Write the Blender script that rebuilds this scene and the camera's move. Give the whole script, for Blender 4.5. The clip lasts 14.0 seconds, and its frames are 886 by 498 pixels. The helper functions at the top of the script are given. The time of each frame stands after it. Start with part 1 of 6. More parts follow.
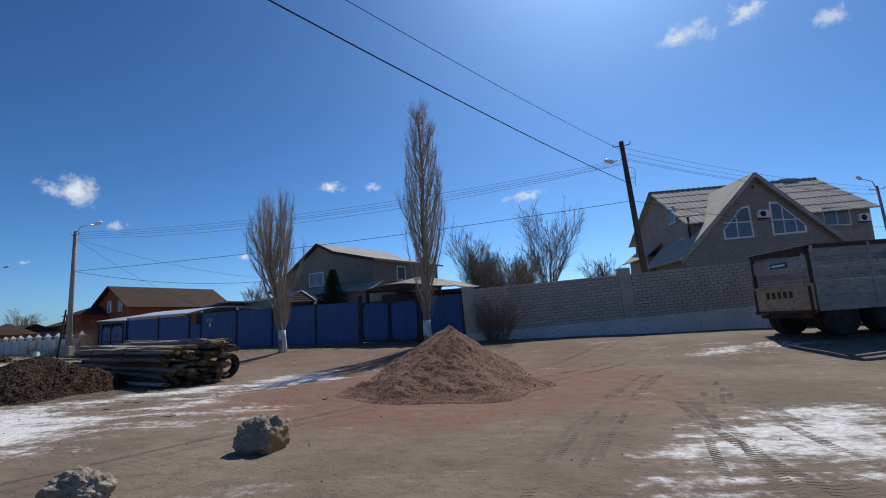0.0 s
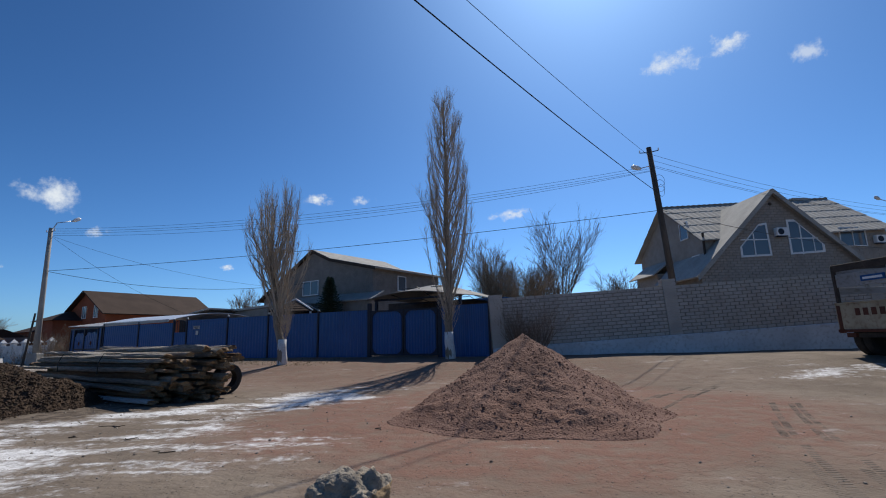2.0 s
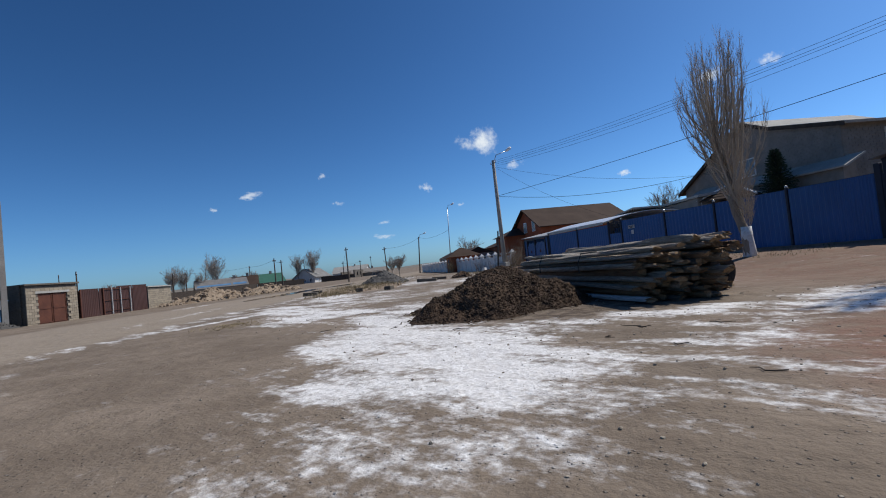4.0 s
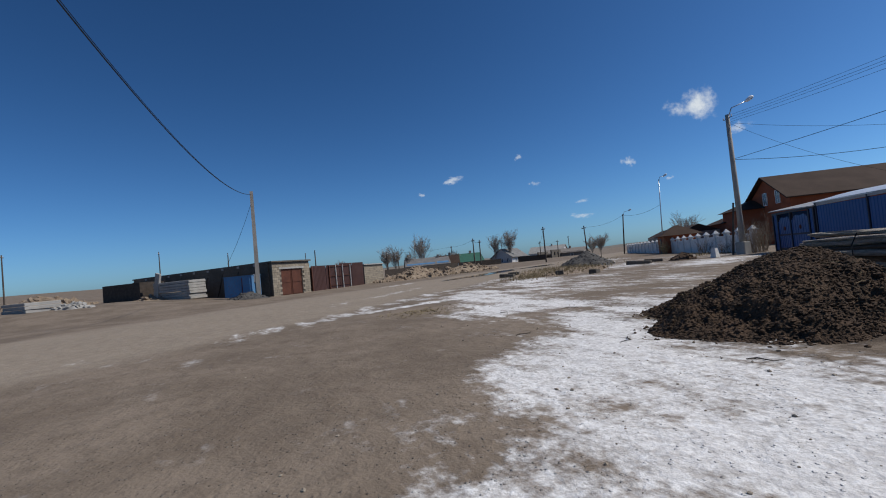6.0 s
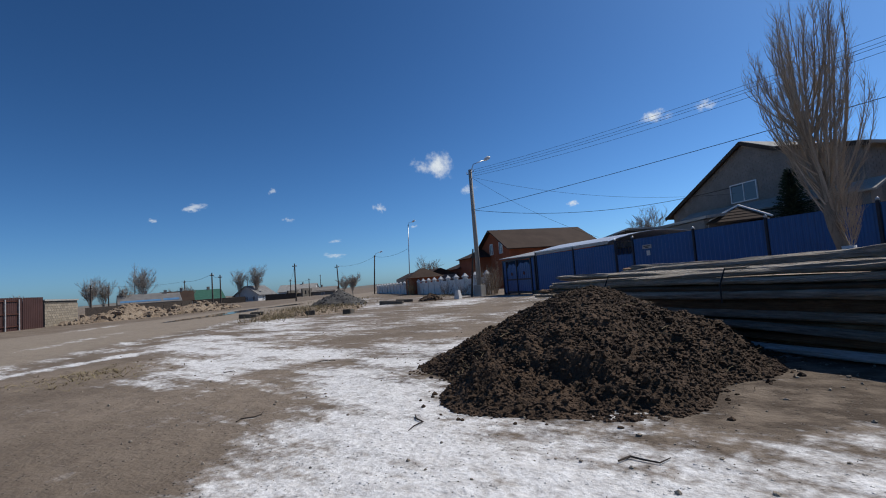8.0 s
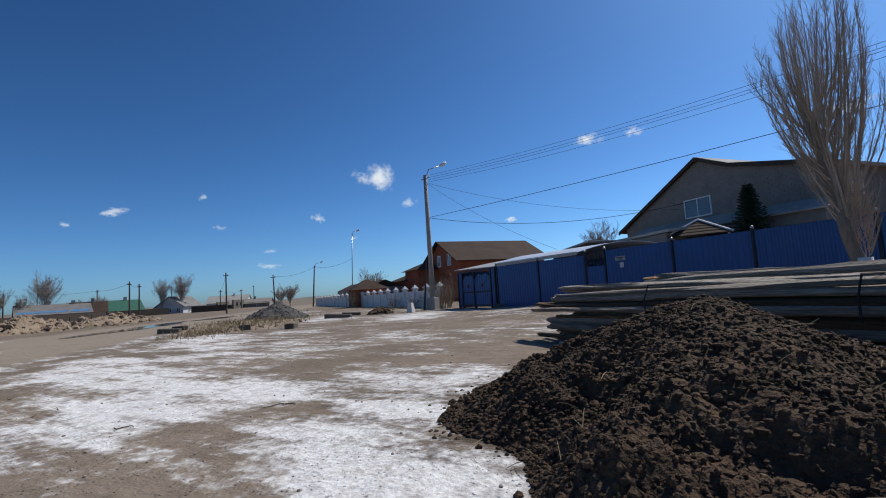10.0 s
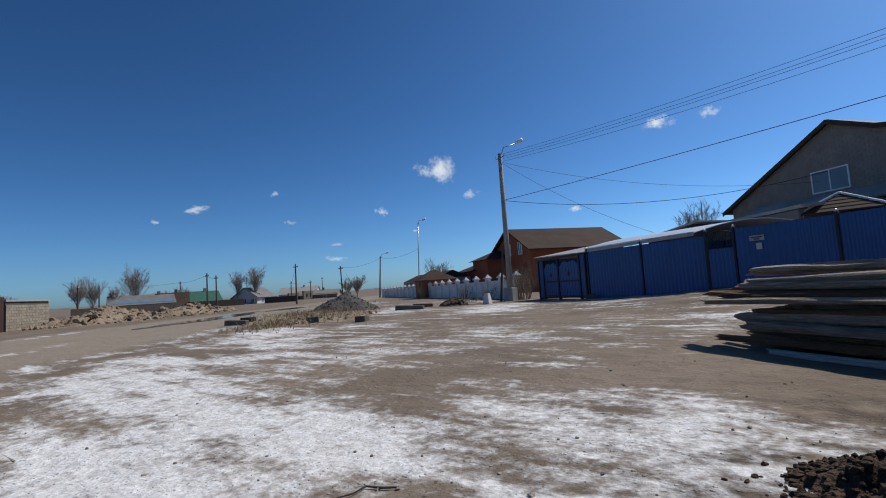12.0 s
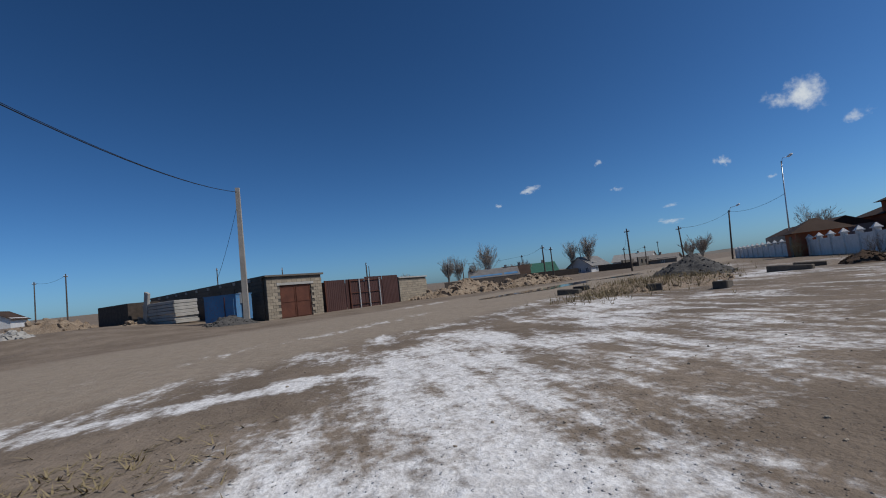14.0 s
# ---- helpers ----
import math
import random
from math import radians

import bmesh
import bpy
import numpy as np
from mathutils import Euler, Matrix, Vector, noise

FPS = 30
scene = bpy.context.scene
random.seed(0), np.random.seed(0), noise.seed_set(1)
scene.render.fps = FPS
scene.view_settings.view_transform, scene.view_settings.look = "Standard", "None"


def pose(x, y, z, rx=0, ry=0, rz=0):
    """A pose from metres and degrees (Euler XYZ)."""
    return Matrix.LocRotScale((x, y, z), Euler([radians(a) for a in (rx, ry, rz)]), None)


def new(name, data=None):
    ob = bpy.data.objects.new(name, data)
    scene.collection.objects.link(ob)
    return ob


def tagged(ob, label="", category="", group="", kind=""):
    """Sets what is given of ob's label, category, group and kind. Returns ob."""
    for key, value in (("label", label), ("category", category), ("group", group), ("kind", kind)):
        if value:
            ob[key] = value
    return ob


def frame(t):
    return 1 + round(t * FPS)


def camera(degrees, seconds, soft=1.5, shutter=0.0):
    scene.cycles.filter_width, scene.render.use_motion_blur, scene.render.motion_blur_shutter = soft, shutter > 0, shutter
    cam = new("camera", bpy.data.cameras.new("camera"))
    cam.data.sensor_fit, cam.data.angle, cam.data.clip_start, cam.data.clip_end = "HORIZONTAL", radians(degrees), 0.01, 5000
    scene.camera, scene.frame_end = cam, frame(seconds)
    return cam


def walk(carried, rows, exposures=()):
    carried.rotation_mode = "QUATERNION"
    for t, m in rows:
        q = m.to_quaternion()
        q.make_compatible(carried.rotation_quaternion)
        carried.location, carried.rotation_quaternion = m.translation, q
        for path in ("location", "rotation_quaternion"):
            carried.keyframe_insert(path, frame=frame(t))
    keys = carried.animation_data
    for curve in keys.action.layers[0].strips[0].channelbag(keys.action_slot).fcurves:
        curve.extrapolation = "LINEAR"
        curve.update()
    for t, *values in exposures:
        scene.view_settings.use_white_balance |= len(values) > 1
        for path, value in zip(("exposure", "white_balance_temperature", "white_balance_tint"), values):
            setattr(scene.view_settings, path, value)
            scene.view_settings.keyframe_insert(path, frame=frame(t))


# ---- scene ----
cam = camera(85.50, 14.0, soft=1.05)
PATH = [
    (0.0, pose(0.000, 0.000, 1.342, 98.685, 2.648, 1.004)),
    (0.5, pose(-0.366, 0.621, 1.287, 98.966, 3.187, 2.949)),
    (1.0, pose(-0.702, 1.236, 1.253, 99.493, 1.984, 0.452)),
    (1.5, pose(-1.144, 1.765, 1.240, 100.146, 1.777, -5.455)),
    (2.0, pose(-1.638, 2.305, 1.215, 100.570, 1.330, -0.988)),
    (2.5, pose(-2.255, 2.822, 1.116, 98.679, 2.334, 12.135)),
    (3.0, pose(-2.797, 3.211, 1.068, 96.056, 3.647, 24.280)),
    (3.5, pose(-3.306, 3.467, 1.083, 93.583, 4.978, 35.218)),
    (4.0, pose(-3.787, 3.741, 1.090, 92.032, 6.098, 45.033)),
    (4.2, pose(-4.016, 3.864, 1.106, 90.990, 4.868, 48.066)),
    (6.3, pose(-6.585, 5.438, 1.174, 92.407, 5.852, 69.031)),
    (6.5, pose(-6.810, 5.589, 1.178, 92.803, 7.230, 67.564)),
    (7, pose(-7.358, 5.959, 1.155, 91.273, 5.699, 53.042)),
    (7.5, pose(-7.852, 6.328, 1.132, 92.878, 4.792, 44.126)),
    (7.7, pose(-8.058, 6.463, 1.113, 93.573, 4.127, 41.474)),
    (9.8, pose(-10.301, 7.795, 1.132, 95.112, 4.824, 33.753)),
    (10.0, pose(-10.515, 7.950, 1.113, 95.258, 3.595, 31.856)),
    (10.5, pose(-11.031, 8.343, 1.116, 96.602, 2.169, 23.071)),
    (11.0, pose(-11.685, 8.807, 1.103, 96.716, 2.094, 23.773)),
    (11.5, pose(-12.342, 9.302, 1.073, 95.215, 3.005, 31.512)),
    (12.0, pose(-12.863, 9.748, 1.075, 94.710, 3.652, 39.255)),
    (12.5, pose(-13.383, 10.103, 1.101, 93.337, 3.967, 48.225)),
    (13.0, pose(-13.838, 10.474, 1.093, 93.379, 5.365, 57.517)),
    (13.5, pose(-14.376, 10.814, 1.045, 93.578, 4.942, 68.305)),
    (14.0, pose(-15.097, 11.198, 0.973, 94.415, 6.363, 77.757)),
]
EXPOSURE = [(0.0, .0), (2.0, .04), (4.0, .08), (6.5, -.16), (7.5, -.10), (10.0, .06), (11.0, .20), (12.0, -.06), (13.5, -.28), (14.0, -.30)]
walk(cam, PATH, EXPOSURE)
# ---- light: spring sun behind the fence, clear sky ----
SUN_DIR = Vector((0.36, 0.93, 1.13)).normalized()
SUN_EL = math.asin(SUN_DIR.z)
SUN_AZ = math.atan2(SUN_DIR.x, SUN_DIR.y)
world = bpy.data.worlds.new("sky")
scene.world = world
world.use_nodes = True
wn = world.node_tree.nodes
wl = world.node_tree.links
sky = wn.new("ShaderNodeTexSky")
sky.sky_type = "NISHITA"
sky.sun_disc = False
sky.sun_elevation = SUN_EL
sky.sun_rotation = SUN_AZ
sky.altitude = 300
sky.air_density = 0.85
sky.dust_density = .9
sky.ozone_density = 1.6
grey = wn.new("ShaderNodeRGBToBW")
wl.new(sky.outputs[0], grey.inputs[0])
steep = wn.new("ShaderNodeMath")
steep.operation = "POWER"
steep.inputs[1].default_value = .36
wl.new(grey.outputs[0], steep.inputs[0])
deep = wn.new("ShaderNodeVectorMath")
deep.operation = "SCALE"
wl.new(sky.outputs[0], deep.inputs[0])
wl.new(steep.outputs[0], deep.inputs["Scale"])
tint = wn.new("ShaderNodeMixRGB")
tint.blend_type = "MULTIPLY"
tint.inputs[0].default_value = 1.0
tint.inputs[2].default_value = (.60, .95, 1.37, 1)
wl.new(deep.outputs[0], tint.inputs[1])
rich = wn.new("ShaderNodeHueSaturation")
rich.inputs["Saturation"].default_value = 1.06
wl.new(tint.outputs[0], rich.inputs["Color"])
wl.new(rich.outputs[0], wn["Background"].inputs["Color"])
wn["Background"].inputs["Strength"].default_value = 0.0450
sun_data = bpy.data.lights.new("sun", "SUN")
sun_data.energy = 3.9
sun_data.angle = radians(0.55)
sun_data.color = (1.0, 0.95, 0.87)
sun = new("sun", sun_data)
sun.matrix_world = Matrix.Translation((0, 0, 60)) @ SUN_DIR.to_track_quat("Z", "Y").to_matrix().to_4x4()

# ---- materials ----
def mat(name, c1, c2, c3=None, scale=6.0, fine=60.0, rough=0.85, metal=0.0, bump=0.3, dist=0.01, stretch=(1, 1, 1), vary=0.0, spec=0.3):
    """Two scales of noise between three colours, with fine relief; vary: brightness from piece to piece."""
    m = bpy.data.materials.new(name)
    m.use_nodes = True
    n, l = m.node_tree.nodes, m.node_tree.links
    b = n["Principled BSDF"]
    tc = n.new("ShaderNodeTexCoord")
    mp = n.new("ShaderNodeMapping")
    mp.inputs["Scale"].default_value = stretch
    l.new(tc.outputs["Object"], mp.inputs[0])
    a = n.new("ShaderNodeTexNoise")
    a.inputs["Scale"].default_value = scale
    a.inputs["Detail"].default_value = 6
    f = n.new("ShaderNodeTexNoise")
    f.inputs["Scale"].default_value = fine
    f.inputs["Detail"].default_value = 4
    l.new(mp.outputs[0], a.inputs[0])
    l.new(mp.outputs[0], f.inputs[0])
    r = n.new("ShaderNodeValToRGB")
    r.color_ramp.elements[0].position, r.color_ramp.elements[1].position = 0.32, 0.68
    r.color_ramp.elements[0].color = (*c1, 1)
    r.color_ramp.elements[1].color = (*c2, 1)
    l.new(a.outputs[0], r.inputs[0])
    out = r.outputs[0]
    r2 = n.new("ShaderNodeMapRange")
    r2.inputs["From Min"].default_value, r2.inputs["From Max"].default_value = 0.5, 0.72
    l.new(f.outputs[0], r2.inputs["Value"])
    mx = n.new("ShaderNodeMixRGB")
    mx.inputs[2].default_value = (*(c3 or [v * 0.6 for v in c1]), 1)
    k = n.new("ShaderNodeMath")
    k.operation = "MULTIPLY"
    k.inputs[1].default_value = 0.6
    l.new(r2.outputs[0], k.inputs[0])
    l.new(k.outputs[0], mx.inputs[0])
    l.new(out, mx.inputs[1])
    out = mx.outputs[0]
    if vary:
        oi = n.new("ShaderNodeObjectInfo")
        vr = n.new("ShaderNodeMapRange")
        vr.inputs["To Min"].default_value, vr.inputs["To Max"].default_value = 1 - vary, 1 + vary
        l.new(oi.outputs["Random"], vr.inputs["Value"])
        hs = n.new("ShaderNodeHueSaturation")
        l.new(vr.outputs[0], hs.inputs["Value"])
        l.new(out, hs.inputs["Color"])
        out = hs.outputs[0]
    l.new(out, b.inputs["Base Color"])
    b.inputs["Roughness"].default_value = rough
    b.inputs["Metallic"].default_value = metal
    b.inputs["Specular IOR Level"].default_value = spec
    bp = n.new("ShaderNodeBump")
    bp.inputs["Strength"].default_value = bump
    bp.inputs["Distance"].default_value = dist
    l.new(f.outputs[0], bp.inputs["Height"])
    l.new(bp.outputs[0], b.inputs["Normal"])
    return m


M_RED = mat("red_sand", (.165, .085, .060), (.240, .135, .098), (.10, .052, .038), 1.6, 34, .95, bump=.8, dist=.04)
M_DARK = mat("dark_soil", (.044, .026, .015), (.088, .054, .033), (.115, .074, .046), 3, 30, .97, bump=1.0, dist=.05)
M_GRAVEL = mat("grey_gravel", (.07, .066, .062), (.105, .098, .09), (.05, .05, .05), 4, 20, .95, bump=1.0, dist=.06)
M_FARHILL = mat("far_hill", (.15, .135, .115), (.20, .18, .15), None, .02, .1, .95)
M_RUBBLE = mat("rubble_clay", (.22, .16, .11), (.32, .25, .18), (.13, .1, .07), 1.2, 9, .95, bump=1.0, dist=.1)
M_STONE = mat("boulder_stone", (.24, .20, .155), (.39, .335, .265), (.13, .105, .08), 7, 30, .9, bump=1.0, dist=.03)
M_OCHRE = mat("boulder_broken_face", (.30, .19, .09), (.37, .26, .15), None, 9, 40, .9, bump=.6, dist=.02)
M_PALELOG = mat("bleached_log", (.36, .31, .26), (.66, .60, .52), (.2, .16, .12), 4, 11, .95, bump=1.0, dist=.25, stretch=(6, .8, .8), vary=.35)
M_BARK = mat("weathered_bark", (.24, .185, .14), (.55, .47, .38), (.62, .58, .52), 4, 11, .95, bump=1.0, dist=.25, stretch=(6, .8, .8), vary=.65)
M_BROWNLOG = mat("stripped_log", (.30, .165, .085), (.48, .30, .17), (.14, .085, .05), 4, 11, .9, bump=.9, dist=.2, stretch=(6, .8, .8), vary=.6)
M_CUT = mat("cut_wood", (.24, .15, .08), (.40, .27, .155), (.10, .06, .03), 2.5, 9, .9, bump=.7, dist=.1, vary=.3)
M_WHITELOG = mat("whitewashed_log", (.45, .44, .42), (.62, .61, .59), (.22, .2, .18), 4, 11, .9, bump=.7, dist=.1, stretch=(6, .8, .8))
M_POPLAR = mat("poplar_bark", (.20, .16, .12), (.31, .26, .20), (.07, .055, .04), 3, 24, .95, bump=.8, dist=.02, stretch=(1, 1, .25))
M_TWIG = mat("bare_twigs", (.36, .295, .225), (.50, .425, .335), None, 2, 30, .95, bump=.2)
M_BUSH = mat("dry_shrub", (.16, .115, .08), (.25, .185, .135), None, 2, 20, .95, bump=.2)
M_BLOSSOM = mat("budding_twigs", (.24, .185, .13), (.33, .26, .19), None, 2, 20, .95, bump=.2)
M_LIME = mat("whitewash", (.60, .59, .57), (.74, .73, .71), (.38, .35, .31), 2.2, 14, .92, bump=.4, dist=.01)
M_BLUE = mat("blue_sheet_paint", (.004, .062, .215), (.005, .074, .255), (.012, .06, .17), .9, 30, .42, bump=.06, dist=.004, vary=.05, spec=.45)
M_FRAME = mat("dark_blue_steel", (.010, .014, .028), (.016, .022, .042), None, 4, 40, .5, bump=.15)
M_BRICKW = mat("silicate_brick", (.40, .345, .295), (.50, .44, .385), (.30, .26, .22), 1.5, 35, .92, bump=.4, dist=.008, vary=.10)
M_MORTAR = mat("mortar", (.22, .19, .165), (.28, .25, .22), None, 3, 40, .95, bump=.5)
M_PLINTH = mat("painted_plinth", (.50, .51, .53), (.63, .64, .66), (.34, .32, .30), .8, 8, .9, bump=.3, dist=.01)
M_HOUSEBRICK = mat("house_brick", (.29, .255, .22), (.37, .33, .29), (.21, .185, .16), 1.5, 35, .92, bump=.4, dist=.008)
M_GREYBRICK = mat("grey_house_brick", (.20, .185, .17), (.27, .25, .23), (.15, .135, .12), 1.5, 35, .92, bump=.4, dist=.008)
M_FARTWIG = mat("far_grey_twigs", (.30, .26, .22), (.40, .35, .30), None, 2, 20, .95, bump=.2)
M_REDBRICK = mat("red_brick", (.26, .075, .035), (.34, .105, .05), (.20, .06, .03), .8, 24, .9, bump=.4, dist=.01)
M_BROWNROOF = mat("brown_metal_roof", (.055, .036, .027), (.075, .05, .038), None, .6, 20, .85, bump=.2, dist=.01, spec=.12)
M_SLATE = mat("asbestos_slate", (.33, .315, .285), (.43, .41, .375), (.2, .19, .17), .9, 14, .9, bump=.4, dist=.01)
M_TIN = mat("galvanised_sheet", (.62, .64, .66), (.72, .74, .76), (.5, .51, .53), .8, 10, .38, metal=.35, bump=.05, spec=.5)
M_TINDULL = mat("dull_galvanised_sheet", (.34, .34, .33), (.43, .42, .41), (.24, .22, .2), .8, 9, .6, metal=.25, bump=.1)
M_CANOPY = mat("weathered_canopy_sheet", (.15, .143, .135), (.21, .20, .19), (.1, .09, .085), .8, 9, .7, bump=.1)
M_WOODDK = mat("dark_timber", (.045, .035, .028), (.08, .062, .05), None, 4, 30, .9, bump=.5)
M_CONC = mat("concrete", (.30, .285, .26), (.40, .38, .35), (.2, .19, .17), 1.5, 24, .93, bump=.5, dist=.01)
M_POLE = mat("concrete_pole", (.30, .27, .235), (.39, .355, .31), (.2, .18, .16), 2, 20, .93, bump=.4, dist=.01)
M_WOODPOLE = mat("tarred_wooden_pole", (.075, .06, .048), (.13, .105, .085), (.04, .03, .025), 4, 20, .95, bump=.7, stretch=(1, 1, .1))
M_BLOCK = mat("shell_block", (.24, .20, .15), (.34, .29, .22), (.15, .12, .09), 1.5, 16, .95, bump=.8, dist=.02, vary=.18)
M_BLOCKDK = mat("dark_block", (.085, .075, .062), (.14, .12, .10), (.045, .04, .035), .7, 10, .95, bump=.8, dist=.02, vary=.2)
M_RUST = mat("rusty_steel", (.075, .026, .016), (.12, .042, .024), (.045, .02, .014), 1.6, 22, .75, bump=.3)
M_MAROON = mat("maroon_sheet", (.060, .027, .022), (.078, .036, .03), None, .8, 20, .6, bump=.1)
M_TANK = mat("faded_blue_paint", (.055, .17, .33), (.085, .22, .39), (.17, .12, .09), 1.4, 12, .6, bump=.2)
M_WIRE = mat("black_cable", (.012, .012, .013), (.02, .02, .02), None, 4, 20, .7, bump=0)
M_ALU = mat("lamp_metal", (.45, .46, .47), (.55, .56, .57), None, 6, 40, .4, metal=.7, bump=.05)
M_PVC = mat("white_plastic", (.72, .73, .74), (.8, .8, .8), (.6, .6, .6), 3, 40, .45, bump=.03)
M_RUBBER = mat("tyre_rubber", (.018, .018, .018), (.03, .029, .028), (.06, .055, .05), 4, 30, .9, bump=.4)
M_TRUCK = mat("grey_truck_boards", (.26, .255, .245), (.36, .355, .345), (.13, .10, .075), 1.1, 9, .8, bump=.3, dist=.006, stretch=(.5, 1, 1.5))
M_TAIL = mat("rusted_tailgate", (.32, .26, .17), (.42, .36, .25), (.17, .09, .05), 1.5, 9, .85, bump=.4)
M_CHASSIS = mat("oily_chassis", (.03, .027, .024), (.055, .048, .042), None, 4, 20, .85, bump=.4)
M_SPRUCE = mat("spruce_needles", (.022, .038, .02), (.042, .06, .032), None, 3, 30, .9, bump=.3)
M_GRASS = mat("dry_grass", (.20, .155, .085), (.30, .24, .14), (.12, .10, .05), 2, 20, .95, bump=.2)
M_GREEN = mat("green_roof", (.025, .10, .07), (.035, .13, .09), None, 2, 20, .6, bump=.1)
M_WHITEW = mat("pale_render", (.5, .5, .49), (.62, .61, .6), (.4, .38, .36), .7, 8, .9, bump=.2)
M_STEM = mat("grass_green", (.05, .07, .02), (.09, .11, .035), None, 3, 20, .95, bump=.1)


def glass_mat():
    m = bpy.data.materials.new("window_glass")
    m.use_nodes = True
    b = m.node_tree.nodes["Principled BSDF"]
    b.inputs["Base Color"].default_value = (.10, .12, .14, 1)
    b.inputs["Roughness"].default_value = .06
    b.inputs["Specular IOR Level"].default_value = .8
    return m


M_GLASS = glass_mat()


def water_mat():
    m = bpy.data.materials.new("puddle_water")
    m.use_nodes = True
    b = m.node_tree.nodes["Principled BSDF"]
    b.inputs["Base Color"].default_value = (.07, .055, .04, 1)
    b.inputs["Roughness"].default_value = .05
    return m


M_WATER = water_mat()

# ---- mesh tools ----
class Mesh:
    """Gathers boxes, tubes and polygons, and links them as one object."""
    def __init__(self):
        self.v, self.f, self.m = [], [], []

    def poly(self, pts, mi=0):
        k = len(self.v)
        self.v += [tuple(p) for p in pts]
        self.f.append(tuple(range(k, k + len(pts))))
        self.m.append(mi)
        return self

    def prism(self, bottom, top, mi=0):
        k, n = len(self.v), len(bottom)
        self.v += [tuple(p) for p in bottom] + [tuple(p) for p in top]
        fs = [tuple(range(k + n - 1, k - 1, -1)), tuple(range(k + n, k + 2 * n))]
        fs += [(k + i, k + (i + 1) % n, k + n + (i + 1) % n, k + n + i) for i in range(n)]
        self.f += fs
        self.m += [mi] * len(fs)
        return self

    def box(self, x0, x1, y0, y1, z0, z1, mi=0, c=0.0):
        """A box, with its upright edges and top chamfered by c."""
        if c <= 0:
            q = [(x0, y0), (x1, y0), (x1, y1), (x0, y1)]
            return self.prism([(*p, z0) for p in q], [(*p, z1) for p in q], mi)
        q = [(x0 + c, y0), (x1 - c, y0), (x1, y0 + c), (x1, y1 - c), (x1 - c, y1), (x0 + c, y1), (x0, y1 - c), (x0, y0 + c)]
        cx, cy = (x0 + x1) / 2, (y0 + y1) / 2
        sx, sy = 1 - 2 * c / max(x1 - x0, 1e-6), 1 - 2 * c / max(y1 - y0, 1e-6)
        k = len(self.v)
        for z, s in ((z0, 0), (z1 - c, 0), (z1, 1)):
            for x, y in q:
                self.v.append((cx + (x - cx) * (sx if s else 1), cy + (y - cy) * (sy if s else 1), z))
        fs = [tuple(range(k + 7, k - 1, -1)), tuple(range(k + 16, k + 24))]
        for r in (0, 8):
            fs += [(k + r + i, k + r + (i + 1) % 8, k + r + 8 + (i + 1) % 8, k + r + 8 + i) for i in range(8)]
        self.f += fs
        self.m += [mi] * len(fs)
        return self

    def tube(self, pts, radii, n=6, mi=0, caps=True, cap_mi=None):
        k = len(self.v)
        pts = [Vector(p) for p in pts]
        for i, p in enumerate(pts):
            d = (pts[min(i + 1, len(pts) - 1)] - pts[max(i - 1, 0)]).normalized()
            a = d.orthogonal().normalized() if abs(d.z) > .95 else d.cross(Vector((0, 0, 1))).normalized()
            b = d.cross(a)
            for j in range(n):
                t = 2 * math.pi * j / n
                self.v.append(tuple(p + (a * math.cos(t) + b * math.sin(t)) * radii[i]))
        for i in range(len(pts) - 1):
            for j in range(n):
                j2 = (j + 1) % n
                self.f.append((k + i * n + j, k + i * n + j2, k + (i + 1) * n + j2, k + (i + 1) * n + j))
                self.m.append(mi)
        if caps:
            e = k + (len(pts) - 1) * n
            self.f += [tuple(range(k + n - 1, k - 1, -1)), tuple(range(e, e + n))]
            self.m += [mi if cap_mi is None else cap_mi] * 2
        return self

    def strip(self, a, b, t, mi=0):
        """A sheet with thickness between two lines of as many points."""
        k, n = len(self.v), len(a)
        for p, q in zip(a, b):
            self.v += [tuple(p), tuple(q), tuple(Vector(p) + Vector(t)), tuple(Vector(q) + Vector(t))]
        for i in range(n - 1):
            o, e = k + 4 * i, k + 4 * i + 4
            fs = [(o, e, e + 1, o + 1), (o + 2, o + 3, e + 3, e + 2), (o, o + 2, e + 2, e), (o + 1, e + 1, e + 3, o + 3)]
            self.f += fs
            self.m += [mi] * 4
        o = k + 4 * (n - 1)
        self.f += [(k, k + 1, k + 3, k + 2), (o, o + 2, o + 3, o + 1)]
        self.m += [mi] * 2
        return self

    def data(self, name, *mats, smooth=False):
        me = bpy.data.meshes.new(name)
        me.from_pydata(self.v, [], self.f)
        for m in mats:
            me.materials.append(m)
        me.polygons.foreach_set("material_index", self.m)
        if smooth:
            me.polygons.foreach_set("use_smooth", [True] * len(me.polygons))
        bm = bmesh.new()
        bm.from_mesh(me)
        bmesh.ops.recalc_face_normals(bm, faces=bm.faces)
        bm.to_mesh(me)
        bm.free()
        me.update()
        return me


def part(name, mesh, material, parent, label="", smooth=False, at=None):
    mats = material if isinstance(material, (list, tuple)) else [material]
    data = mesh if isinstance(mesh, bpy.types.Mesh) else mesh.data(name, *mats, smooth=smooth)
    ob = new(name, data)
    ob.parent = parent
    if at is not None:
        ob.matrix_basis = at
    return tagged(ob, label)


def thing(name, m, label, category, group="", kind=""):
    ob = new(name)
    ob.empty_display_size = .3
    ob.matrix_basis = m
    return tagged(ob, label, category, group, kind)


def sstep(a, b, x):
    k = np.clip((x - a) / (b - a), 0, 1)
    return k * k * (3 - 2 * k)


